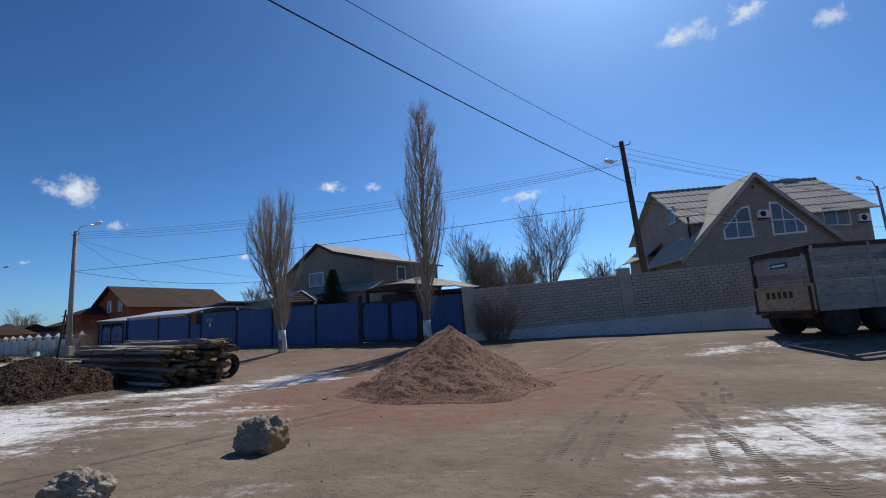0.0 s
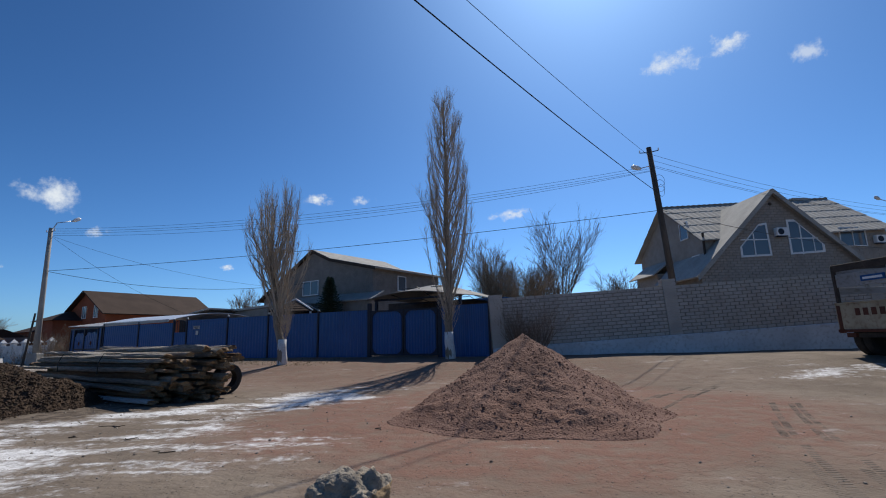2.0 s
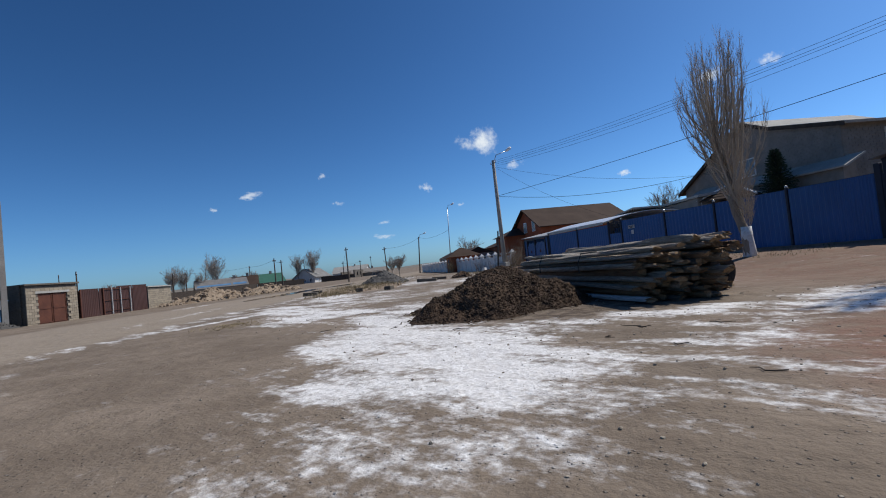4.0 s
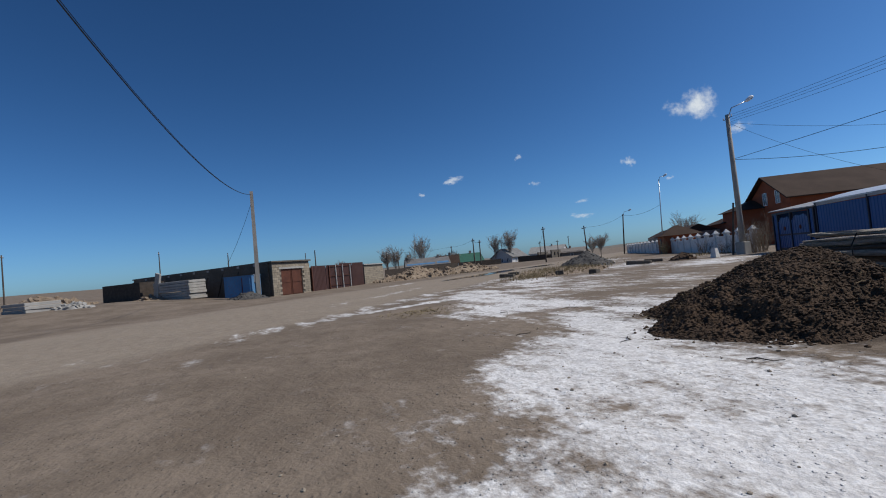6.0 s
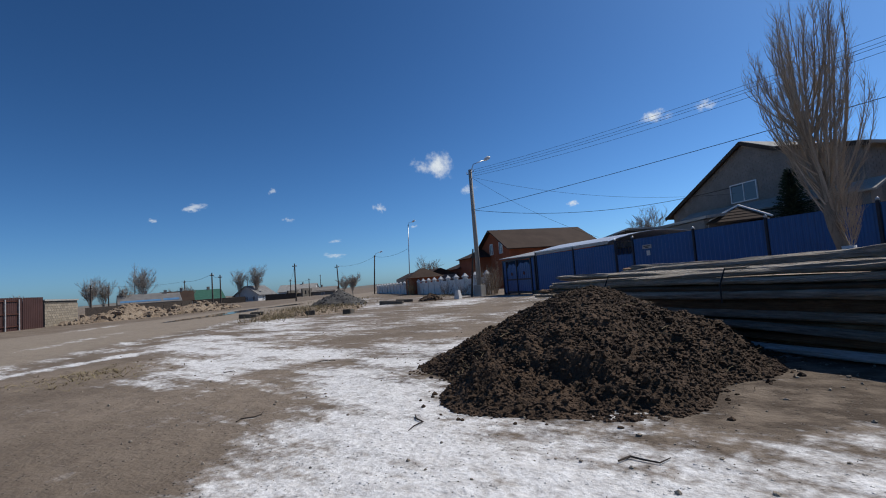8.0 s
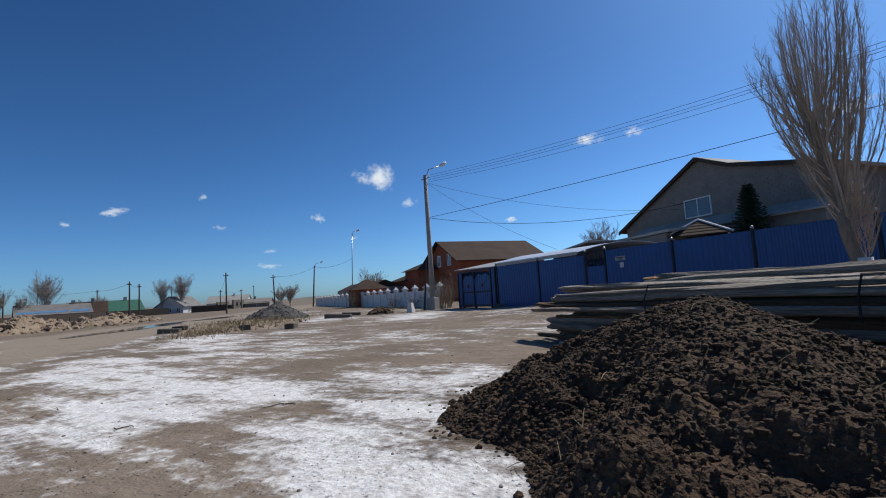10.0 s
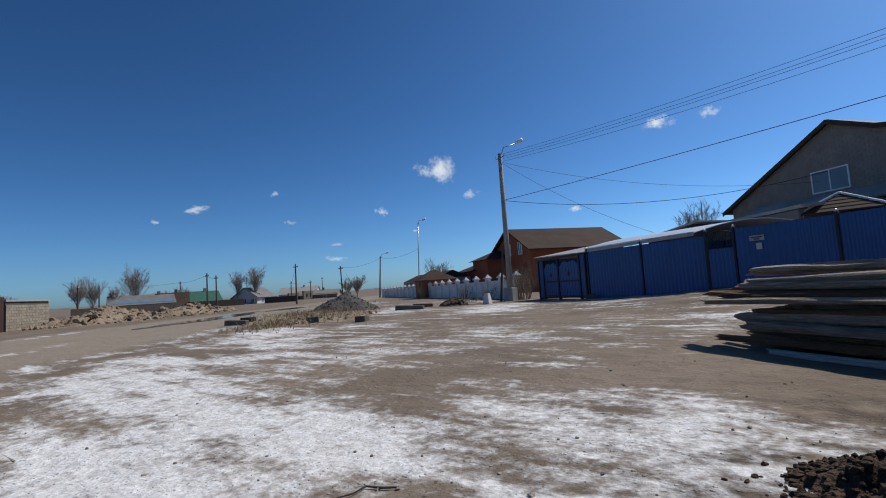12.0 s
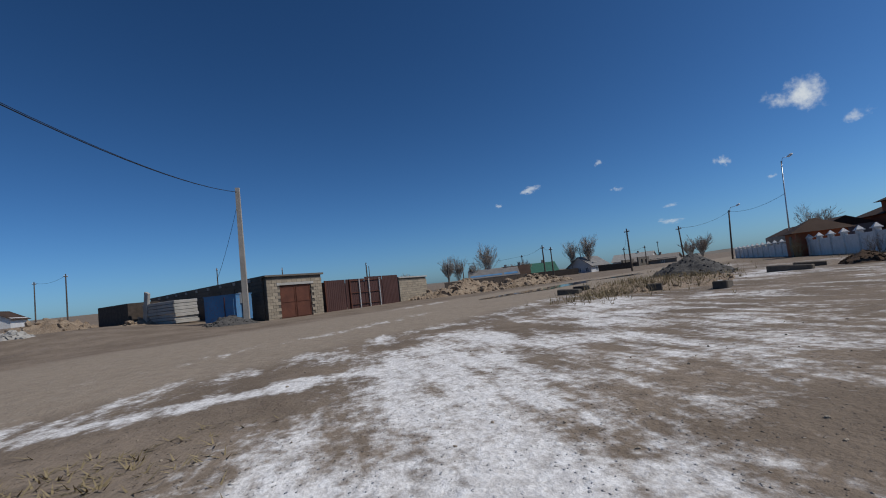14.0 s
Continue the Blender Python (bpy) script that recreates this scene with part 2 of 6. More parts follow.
def wob(x, y, s, seed=0.0):
    """Smooth waves in place of noise, for arrays."""
    return (np.sin(x * 1.3 * s + seed) * np.sin(y * 1.7 * s + 2.1 * seed + .7) + .6 * np.sin(x * 2.9 * s - y * 2.3 * s + 1.9 * seed)
            + .4 * np.sin(x * 5.3 * s + y * 4.7 * s + seed * 3.3) * np.sin(y * 6.1 * s - x * 3.7 * s)) / 2


# ---- ground ----
def ground_height(x, y):
    x, y = np.asarray(x, float), np.asarray(y, float)
    up = .48 * sstep(14.5, 22, y + .48 * x) * sstep(-26, -12, x)
    up += .75 * sstep(8, -6, y) * sstep(-34, -46, x)
    dx, dy = x + 12, y - 9
    r = np.hypot(dx, dy)
    yaw = np.degrees(np.arctan2(-dx, dy))
    rise = .006 + .013 * sstep(72, 112, yaw) * sstep(200, 150, yaw)
    up += rise * np.maximum(r - 60, 0) * sstep(55, 90, r)
    near = sstep(60, 25, r)
    road = np.abs(road_distance(x, y))
    up += near * (.03 * wob(x, y, .35) + .012 * wob(x, y, 1.7, 2.0) * sstep(1.0, 3.0, road))
    return up


def road_distance(x, y):
    """Signed distance from the middle of the dirt road."""
    t = x + 27
    yc = 5.5 - 1.03 * t + .003 * t * t
    return (y - yc) * .69


def ellipse(x, y, cx, cy, a, b, ang):
    c, s = math.cos(radians(ang)), math.sin(radians(ang))
    u, w = (x - cx) * c + (y - cy) * s, -(x - cx) * s + (y - cy) * c
    return np.sqrt((u / a) ** 2 + (w / b) ** 2)


SALT = [(-21.2, 10.9, 3.0, .42, 107, 1.1), (-8.0, 7.8, 4.0, 2.0, 142, 1.08), (-10.2, 8.8, 3.0, 1.6, 150, 1.05), (-13.8, 12.6, 3.4, 1.8, 150, .85), (-5.2, 9.0, 3.2, 1.8, 150, .55), (-9.5, 14.6, 1.8, 1.0, 140, .6), (-12.6, 10.5, 2.8, .9, 160, .95), (-17.6, 11.4, 3.6, 1.9, 150, 1), (-21.5, 12.6, 4.5, 1.6, 165, .95),
        (-6.0, 12.0, 4.6, .8, 38, .8), (-4.5, 13.0, 3.5, 1.1, 57, .98), (3.7, 5.2, 3.0, 1.5, 40, .80), (-16.0, 11.9, 2.2, 1.1, 150, .98), (-19.6, 12.0, 2.6, 1.1, 160, .85), (8.5, 14.0, 3.5, .7, 5, .7), (-25.5, 29, 6, 2.4, 120, .9),
        (-26, 17.5, 6, 2.2, 150, .85), (-33, 30, 7, 2.2, 130, .8), (-19.5, 19.5, 3, 1.2, 140, .7), (-30, 11.5, 8, .6, 140, .6), (-55, 47, 14, 3, 145, .7), (-43, 16.5, 5, .6, 135, .9)]


def build_ground():
    rings = [0.0]
    step = .16
    while rings[-1] < 1500:
        rings.append(rings[-1] + step)
        if rings[-1] > 9:
            step *= 1.035
    segs = 360
    cx, cy = -8.0, 9.0
    R, A = np.array(rings[1:]), np.linspace(0, 2 * np.pi, segs, endpoint=False)
    x = np.concatenate([[cx], (cx + R[:, None] * np.cos(A)).ravel()])
    y = np.concatenate([[cy], (cy + R[:, None] * np.sin(A)).ravel()])
    z = ground_height(x, y)
    verts = np.stack([x, y, z], 1)
    faces = [(0, 1 + j, 1 + (j + 1) % segs) for j in range(segs)]
    for i in range(len(R) - 1):
        o = 1 + i * segs
        faces += [(o + j, o + segs + j, o + segs + (j + 1) % segs, o + (j + 1) % segs) for j in range(segs)]
    me = bpy.data.meshes.new("ground")
    me.from_pydata(verts.tolist(), [], faces)
    me.polygons.foreach_set("use_smooth", [True] * len(me.polygons))
    salt = np.zeros(len(x))
    for ex, ey, a, b, ang, s in SALT:
        salt = np.maximum(salt, s * .92 * sstep(1.55, .25, ellipse(x, y, ex, ey, a, b, ang) + .22 * wob(x, y, .8, ex)))
    rd = road_distance(x, y)
    wide = sstep(-10, -15, x) * sstep(80, 35, np.hypot(x + 12, y - 9)) * sstep(5.6, 7.5, rd) * sstep(8.6, 10.6, y + .25 * np.minimum(x + 17, 0)) * sstep(25.5, 21, y + .525 * x)
    salt = np.maximum(salt, wide * (.44 + .32 * wob(x, y, .22, 5)))
    salt = np.maximum(salt, .20 * sstep(40, 15, np.hypot(x, y - 6)))
    edge = (np.exp(-((rd - 5.9) / 1.0) ** 2) + .35 * np.exp(-((rd + 5.6) / .8) ** 2)) * sstep(-15, -19, x) * sstep(80, 50, np.hypot(x, y))
    salt = np.maximum(salt, .6 * edge)
    red = sstep(1.3, .75, ellipse(x, y, .0, 10.6, 4.6, 4.0, 0) + .15 * wob(x, y, .9, 3))
    red = np.maximum(red, .55 * sstep(1.3, .4, ellipse(x, y, -3.5, 19, 11, 5, -25)))
    road = sstep(6.2, 4.6, np.abs(rd))
    soil = sstep(1.45, .8, ellipse(x, y, -10.2, 12.6, 3.3, 2.5, 10) + .2 * wob(x, y, 2, 1)) * .8
    col = me.color_attributes.new("stain", "FLOAT_COLOR", "POINT")
    buf = np.stack([salt, red, road, soil], 1).astype(np.float32)
    col.data.foreach_set("color", buf.ravel())
    m = bpy.data.materials.new("dirt")
    m.use_nodes = True
    n, l = m.node_tree.nodes, m.node_tree.links
    bs = n["Principled BSDF"]
    geo = n.new("ShaderNodeTexCoord")
    at = n.new("ShaderNodeAttribute")
    at.attribute_name = "stain"
    sp = n.new("ShaderNodeSeparateColor")
    l.new(at.outputs["Color"], sp.inputs[0])

    def noise_tex(s, d=6, rough=.6):
        t = n.new("ShaderNodeTexNoise")
        t.inputs["Scale"].default_value, t.inputs["Detail"].default_value, t.inputs["Roughness"].default_value = s, d, rough
        l.new(geo.outputs["Object"], t.inputs[0])
        return t.outputs[0]

    def math_node(op, a, b, clamp=False):
        t = n.new("ShaderNodeMath")
        t.operation, t.use_clamp = op, clamp
        for i, v in ((0, a), (1, b)):
            if isinstance(v, (int, float)):
                t.inputs[i].default_value = v
            else:
                l.new(v, t.inputs[i])
        return t.outputs[0]

    def ramp(v, a, b):
        t = n.new("ShaderNodeMapRange")
        t.interpolation_type = "SMOOTHSTEP"
        t.inputs["From Min"].default_value, t.inputs["From Max"].default_value = a, b
        l.new(v, t.inputs["Value"])
        return t.outputs[0]

    def mix(f, a, b):
        t = n.new("ShaderNodeMixRGB")
        l.new(f, t.inputs[0])
        for i, v in ((1, a), (2, b)):
            if isinstance(v, tuple):
                t.inputs[i].default_value = (*v, 1)
            else:
                l.new(v, t.inputs[i])
        return t.outputs[0]

    n1, n2, n3, n4 = noise_tex(.45), noise_tex(3.2, 8), noise_tex(24, 5), noise_tex(.85, 10, .72)
    base = mix(ramp(n1, .35, .65), (.160, .124, .092), (.230, .182, .138))
    base = mix(math_node("MULTIPLY", ramp(n2, .48, .68), .55), base, (.135, .102, .075))
    base = mix(math_node("MULTIPLY", sp.outputs[2], .75), base, mix(ramp(n2, .3, .7), (.262, .214, .164), (.335, .280, .220)))
    base = mix(math_node("MULTIPLY", sp.outputs[1], math_node("ADD", .25, ramp(n2, .25, .7)), True), base, (.205, .110, .078))
    soil_f = math_node("MULTIPLY", at.outputs["Alpha"], ramp(n2, .35, .6), True)
    base = mix(soil_f, base, (.055, .038, .026))
    peb = n.new("ShaderNodeTexVoronoi")
    peb.inputs["Scale"].default_value = 17
    l.new(geo.outputs["Object"], peb.inputs["Vector"])
    pf = math_node("MULTIPLY", ramp(peb.outputs["Distance"], .22, .12), ramp(n2, .42, .58))
    base = mix(math_node("MULTIPLY", pf, .7), base, mix(ramp(n3, .4, .6), (.10, .085, .07), (.36, .32, .27)))
    mp = n.new("ShaderNodeMapping")
    mp.inputs["Rotation"].default_value = (0, 0, radians(38))
    mp.inputs["Scale"].default_value = (.28, 1.5, 1)
    l.new(geo.outputs["Object"], mp.inputs[0])
    st = n.new("ShaderNodeTexNoise")
    st.inputs["Scale"].default_value, st.inputs["Detail"].default_value, st.inputs["Roughness"].default_value = 1.5, 8, .62
    l.new(mp.outputs[0], st.inputs[0])
    n5 = noise_tex(7.5, 7, .65)
    patch = math_node("ADD", math_node("MULTIPLY", math_node("SUBTRACT", n4, .5), 1.9), math_node("MULTIPLY", math_node("SUBTRACT", st.outputs[0], .5), 1.7))
    patch = math_node("ADD", patch, math_node("MULTIPLY", math_node("SUBTRACT", n5, .5), 1.0))
    lvl = math_node("ADD", sp.outputs[0], patch)
    salt_f = math_node("MULTIPLY", ramp(lvl, .42, .98), ramp(sp.outputs[0], .08, .34))
    thin = math_node("ADD", .70, math_node("MULTIPLY", ramp(n3, .36, .60), .25))
    salt_f = math_node("MULTIPLY", salt_f, thin)
    base = mix(salt_f, base, mix(ramp(n5, .35, .65), (.68, .66, .645), (.84, .83, .82)))
    l.new(base, bs.inputs["Base Color"])
    bs.inputs["Roughness"].default_value = .95
    bs.inputs["Specular IOR Level"].default_value = .2
    hgt = math_node("ADD", math_node("MULTIPLY", n2, .060), math_node("ADD", math_node("MULTIPLY", n3, .016), math_node("MULTIPLY", pf, .025)))
    bp = n.new("ShaderNodeBump")
    bp.inputs["Strength"].default_value, bp.inputs["Distance"].default_value = .9, 1.0
    l.new(hgt, bp.inputs["Height"])
    l.new(bp.outputs[0], bs.inputs["Normal"])
    me.materials.append(m)
    return tagged(new("ground", me), "dry brown dirt ground with white salt crust patches", "ground", "", "structure")


def gz(x, y):
    return float(ground_height(x, y))


build_ground()

# ---- fence, gates and sheds along the plots ----
FENCE = pose(.55, 21.45, 0, 0, 0, 152.3)      # local x runs along the fence, local y faces the open ground


def fence_xy(s, off=0.0):
    p = FENCE @ Vector((s, off, 0))
    return p.x, p.y


def ribbed(x0, x1, z0, z1, y=0.0, rib=.2, depth=.022, zl=None):
    """A trapezoid-ribbed sheet with thickness; zl: the foot at x0, where it differs."""
    m = Mesh()
    n = max(2, round((x1 - x0) / rib))
    w = (x1 - x0) / n
    pts = []
    for i in range(n):
        a = x0 + i * w
        pts += [(a, 0), (a + .35 * w, 0), (a + .5 * w, depth), (a + .85 * w, depth)]
    pts.append((x1, 0))
    foot = lambda x: z0 if zl is None else zl + (z0 - zl) * (x - x0) / (x1 - x0)
    k = len(m.v)
    for px, py in pts:
        m.v += [(px, y + py, foot(px)), (px, y + py, z1), (px, y + py - .008, foot(px)), (px, y + py - .008, z1)]
    for i in range(len(pts) - 1):
        a, b = k + 4 * i, k + 4 * i + 4
        m.f += [(a, b, b + 1, a + 1), (a + 2, a + 3, b + 3, b + 2), (a + 1, b + 1, b + 3, a + 3)]
        m.m += [0, 0, 0]
    return m


def blue_fence():
    fence = thing("sheet_metal_fence", FENCE, "blue ribbed sheet metal fence with dark steel posts", "fence")
    posts = [0, 2.2, 3.95, 5.75, 8.7, 11.95, 14.9, 18.2, 19.35, 22.6, 26.2]
    for i, s in enumerate(posts):
        if i in (2,):
            continue
        x, y = fence_xy(s)
        top = 2.85 if i in (1, 3) else 2.62
        w = .09 if i in (1, 3) else .045
        part("post", Mesh().box(s - w, s + w, -.07, .06, gz(x, y) - .3, top, c=.012), M_FRAME, fence)
        if i > 3:
            part("post_cap", Mesh().tube([(s, 0, top), (s, 0, top + .05), (s, 0, top + .1)], [.05, .06, .01], 8), M_ALU, fence, "small bright metal post cap", smooth=True)
    for a, b in zip(posts[:-1], posts[1:]):
        if 2 <= a < 5 or a == 18.2:
            continue
        top = 2.55 if a < 15 else 2.45
        za, zb = (gz(*fence_xy(s)) - .06 for s in (a, b))
        part("panel", ribbed(a + .05, b - .05, zb, top, .0, .2, .022, za), M_BLUE, fence)
        part("rail", Mesh().box(a + .05, b - .05, -.05, -.012, top - .04, top + .012), M_FRAME, fence)
    return fence


def gate_leaf(parent, a, b, z0, z1):
    leaf = part("gate_leaf", ribbed(a + .07, b - .07, z0 + .06, z1 - .06, .0, .14), M_BLUE, parent)
    fr = Mesh()
    for q in ((a + .02, a + .09, z0, z1), (b - .09, b - .02, z0, z1), (a + .09, b - .09, z0, z0 + .07), (a + .09, b - .09, z1 - .07, z1)):
        fr.box(q[0], q[1], .0, .055, q[2], q[3])
    part("frame", fr, M_FRAME, leaf, "dark welded steel frame")
    for cx, sx in ((a + .09, 1), (b - .09, -1)):
        for cz, sz in ((z0 + .07, 1), (z1 - .07, -1)):
            c = Mesh()
            tri = [(cx, cz), (cx + sx * .24, cz), (cx + sx * .09, cz + sz * .09), (cx, cz + sz * .24)]
            c.prism([(p[0], .026, p[1]) for p in tri], [(p[0], .05, p[1]) for p in tri])
            part("corner_plate", c, M_FRAME, leaf)
    return leaf


def gates():
    g = thing("double_gate", FENCE, "closed blue double gate with rounded dark frame corners", "gate")
    z = gz(*fence_xy(4)) + .08
    gate_leaf(g, 2.29, 3.95, z, 2.5)
    gate_leaf(g, 3.95, 5.66, z, 2.5)
    w = thing("wicket_gate", FENCE, "narrow blue wicket gate with a wrought lattice top", "gate")
    z = gz(*fence_xy(18.8)) + .06
    part("leaf", ribbed(18.28, 19.27, z, 1.9, 0, .16), M_BLUE, w)
    for i in range(6):
        x = 18.33 + i * .178
        part("bar", Mesh().tube([(x, 0, 1.9), (x, 0, 2.45 + .12 * math.sin(math.pi * (i + .5) / 6))], [.012, .012], 6), M_FRAME, w)
    part("top_rail", Mesh().tube([(18.28 + .99 * k / 8, 0, 2.44 + .14 * math.sin(math.pi * k / 8)) for k in range(9)], [.018] * 9, 6), M_FRAME, w)
    plate = thing("house_plate", FENCE @ Matrix.Translation((17.35, .035, 2.12)), "small pale enamel plate fixed on the blue fence", "sign")
    part("plate", Mesh().box(-.26, .26, 0, .012, -.08, .1), M_TINDULL, plate)
    for i, (w2, zz) in enumerate(((.36, .035), (.2, -.03))):
        part("bar", Mesh().box(-w2 / 2, w2 / 2, .012, .018, zz - .02, zz + .02), M_FRAME, plate)
    lower = thing("paper_notice", FENCE @ Matrix.Translation((17.3, .03, 1.85)), "small faded paper notice on the blue fence", "sign")
    part("sheet", Mesh().box(-.1, .1, 0, .006, -.12, .1), M_WHITEW, lower)


def arched_canopy():
    c = thing("arched_carport_canopy", FENCE, "grey arched sheet canopy on dark steel trusses behind the gate", "canopy")
    x0, x1, n = 1.7, 6.3, 18
    roof = Mesh()
    prof = [(x0 + (x1 - x0) * i / n, 3.12 + .58 * math.sin(math.pi * (i / n)) ** .9 if 0 < i < n else 3.12) for i in range(n + 1)]
    sn = [math.sin(math.pi * i / n) for i in range(n + 1)]
    front = [(a, -.55, 3.06 + .26 * s) for (a, z), s in zip(prof, sn)]
    crest = [(a, -2.9, 3.16 + .62 * s ** .9) for (a, z), s in zip(prof, sn)]
    rear = [(a, -7.5, 3.1 + .6 * s) for (a, z), s in zip(prof, sn)]
    roof.strip(front, crest, (0, 0, .03))
    part("roof", roof, M_CANOPY, c)
    part("roof", Mesh().strip(crest, rear, (0, 0, .03)), M_CANOPY, c)
    for y in (-1.2, -4, -7.2):
        part("tie_beam", Mesh().box(x0, x1, y - .04, y + .04, 3.02, 3.1), M_FRAME, c)
        for i in range(6):
            a = x0 + (x1 - x0) * i / 6
            b = a + (x1 - x0) / 6
            za = 3.1 + .5 * math.sin(math.pi * (i + (i % 2)) / 6)
            zb = 3.1 if i % 2 == 0 else 3.1 + .5 * math.sin(math.pi * (i + 1) / 6)
            part("strut", Mesh().tube([(a, y, 3.08 if i % 2 == 0 else za), (b, y, zb + (.5 * math.sin(math.pi * (i + 1) / 6) if i % 2 == 0 else -.4 * 0))], [.02, .02], 5), M_FRAME, c)
    for x in (x0 + .1, x1 - .1):
        for y in (-1.2, -7.2):
            gx, gy = fence_xy(x, y)
            part("column", Mesh().box(x - .06, x + .06, y - .06, y + .06, gz(gx, gy) - .2, 3.05), M_FRAME, c)
    b = thing("blue_lean_to_roof", FENCE, "low blue sheet roof beside the arched canopy", "roof")
    q = [(-.4, -1.2), (1.0, -1.2), (1.0, -6), (-.4, -6)]
    part("roof", Mesh().prism([(*p, 2.78 - .03 * p[1]) for p in q], [(*p, 2.82 - .03 * p[1]) for p in q]), M_BLUE, b)
    part("wall", Mesh().box(-.4, 1.0, -6.1, -5.9, 0, 2.9), M_BLUE, b)
    # added dark sheet: its colour stands in for shade under the canopy
    back = thing("canopy_shade_sheet", FENCE, "dark sheet standing in for the shade under the canopy", "wall")
    part("dark_panel", Mesh().box(1.2, 8.0, -5.2, -5.0, 0, 3.2), M_WOODDK, back)


def gate_shed():
    """The shed with bright roof at the fence's end, and its ornate double gate."""
    s = thing("sheet_metal_shed", Matrix.Identity(4), "blue shed with a bright galvanised barrel roof", "shed")
    c0, c1 = Vector((-22.75, 33.7, 0)), Vector((-27.6, 37.6, 0))
    d = (c1 - c0).normalized()
    back = Vector((.66, .75, 0)).normalized()
    f = fence_xy(20.0)
    r0 = Vector((*fence_xy(19.8), 0))
    k0, k1, k2 = c0 + back * 5, c1 + back * 5, r0 + back * 5
    roof = Mesh()
    n = 10
    def arc(a, b, i):
        t = i / n
        p = a + (b - a) * t
        return (p.x, p.y, 2.62 + .62 * math.sin(math.pi * (.08 + .84 * t)) - .15)
    edge = c0 + Vector((0, -.15, 0))
    roof.strip([arc(edge, c0 + back * 6, i) for i in range(n + 1)], [arc(r0, r0 + back * 6, i) for i in range(n + 1)], (0, 0, .03))
    part("roof", roof, M_TIN, s, "bright galvanised sheet roof")
    hip = Mesh()
    ap = arc(c0, c0 + back * 6, n // 2)
    w0 = c0 + Vector((.02, -.25, 0))
    w1 = c1 + Vector((-.25, -.05, 0))
    hip.prism([(w0.x, w0.y, 2.45), (ap[0], ap[1], ap[2]), ((c1 + back * 3).x, (c1 + back * 3).y, 3.1), (w1.x, w1.y, 2.62)],
              [(w0.x, w0.y, 2.5), (ap[0], ap[1], ap[2] + .04), ((c1 + back * 3).x, (c1 + back * 3).y, 3.14), (w1.x, w1.y, 2.67)])
    part("hip_roof", hip, M_TINDULL, s, "dull grey hipped sheet roof")
    val = Mesh()
    u = (r0 - c0).normalized()
    nrm = Vector((u.y, -u.x, 0)) * .05
    for i in range(1):
        q = [c0 + nrm, r0 + nrm]
        val.prism([(q[0].x, q[0].y, 2.46), (q[1].x, q[1].y, 2.52), (q[1].x, q[1].y, 2.68), (q[0].x, q[0].y, 2.68)],
                  [(q[0].x - nrm.x * .4, q[0].y - nrm.y * .4, 2.46), (q[1].x - nrm.x * .4, q[1].y - nrm.y * .4, 2.52), (q[1].x - nrm.x * .4, q[1].y - nrm.y * .4, 2.68), (q[0].x - nrm.x * .4, q[0].y - nrm.y * .4, 2.68)])
    part("fascia", val, M_TINDULL, s, "pale ribbed fascia strip")
    for a, b in ((c1, k1), (k0, k2)):
        wl2 = Mesh()
        e = (b - a).normalized()
        t = Vector((-e.y, e.x, 0)) * .06
        wl2.prism([(a - t)[:], (b - t)[:], (b + t)[:], (a + t)[:]], [(p.x, p.y, 2.5) for p in (a - t, b - t, b + t, a + t)])
        part("wall", wl2, M_BLUE, s)
    ang = math.degrees(math.atan2(d.y, d.x))
    g = thing("ornate_double_gate", Matrix.Translation(c0) @ pose(0, 0, 0, 0, 0, ang), "blue double gate with arched carved tops between dark posts", "gate")
    L = (c1 - c0).length
    for x in (.12, .75, L / 2 + .2, L - .85, L - .1):
        part("post", Mesh().box(x - .07, x + .07, -.08, .08, -.2, 2.45, c=.015), M_FRAME, g)
    part("lintel", Mesh().box(0, L, -.07, .07, 2.38, 2.5), M_FRAME, g)
    for a, b in ((.82, L / 2 + .13), (L / 2 + .27, L - .92)):
        leaf = Mesh()
        n2 = 14
        for i in range(n2):
            xa, xb = a + (b - a) * i / n2 + .012, a + (b - a) * (i + 1) / n2 - .012
            t = (i + .5) / n2
            top = 1.95 + .22 * math.sin(math.pi * t) - .06 * math.cos(4 * math.pi * t)
            leaf.box(xa, xb, -.02, .02 + .01 * (i % 2), .12, top, c=.006)
        lf = part("gate_leaf", leaf, M_BLUE, g)
        part("bottom_rail", Mesh().box(a, b, .02, .05, .12, .24), M_FRAME, lf)
        part("mid_rail", Mesh().box(a, b, .02, .05, 1.0, 1.1), M_FRAME, lf)
        part("boss", Mesh().tube([((a + b) / 2, .03, 1.45), ((a + b) / 2, .07, 1.45)], [.14, .09], 10), M_RUST, lf, "small rusty cast ornament")
    for a, b in ((.19, .68), (L - .78, L - .17)):
        part("side_panel", ribbed(a, b, .1, 2.38, 0, .16), M_BLUE, g)


blue_fence()
gates()
arched_canopy()
gate_shed()

# ---- brick garden wall ----
WALL = pose(.62, 21.2, .79, 0, -2.9, -1.0)     # local x along the wall, foot of the brickwork at z = 0
CO, BL = .136, .362


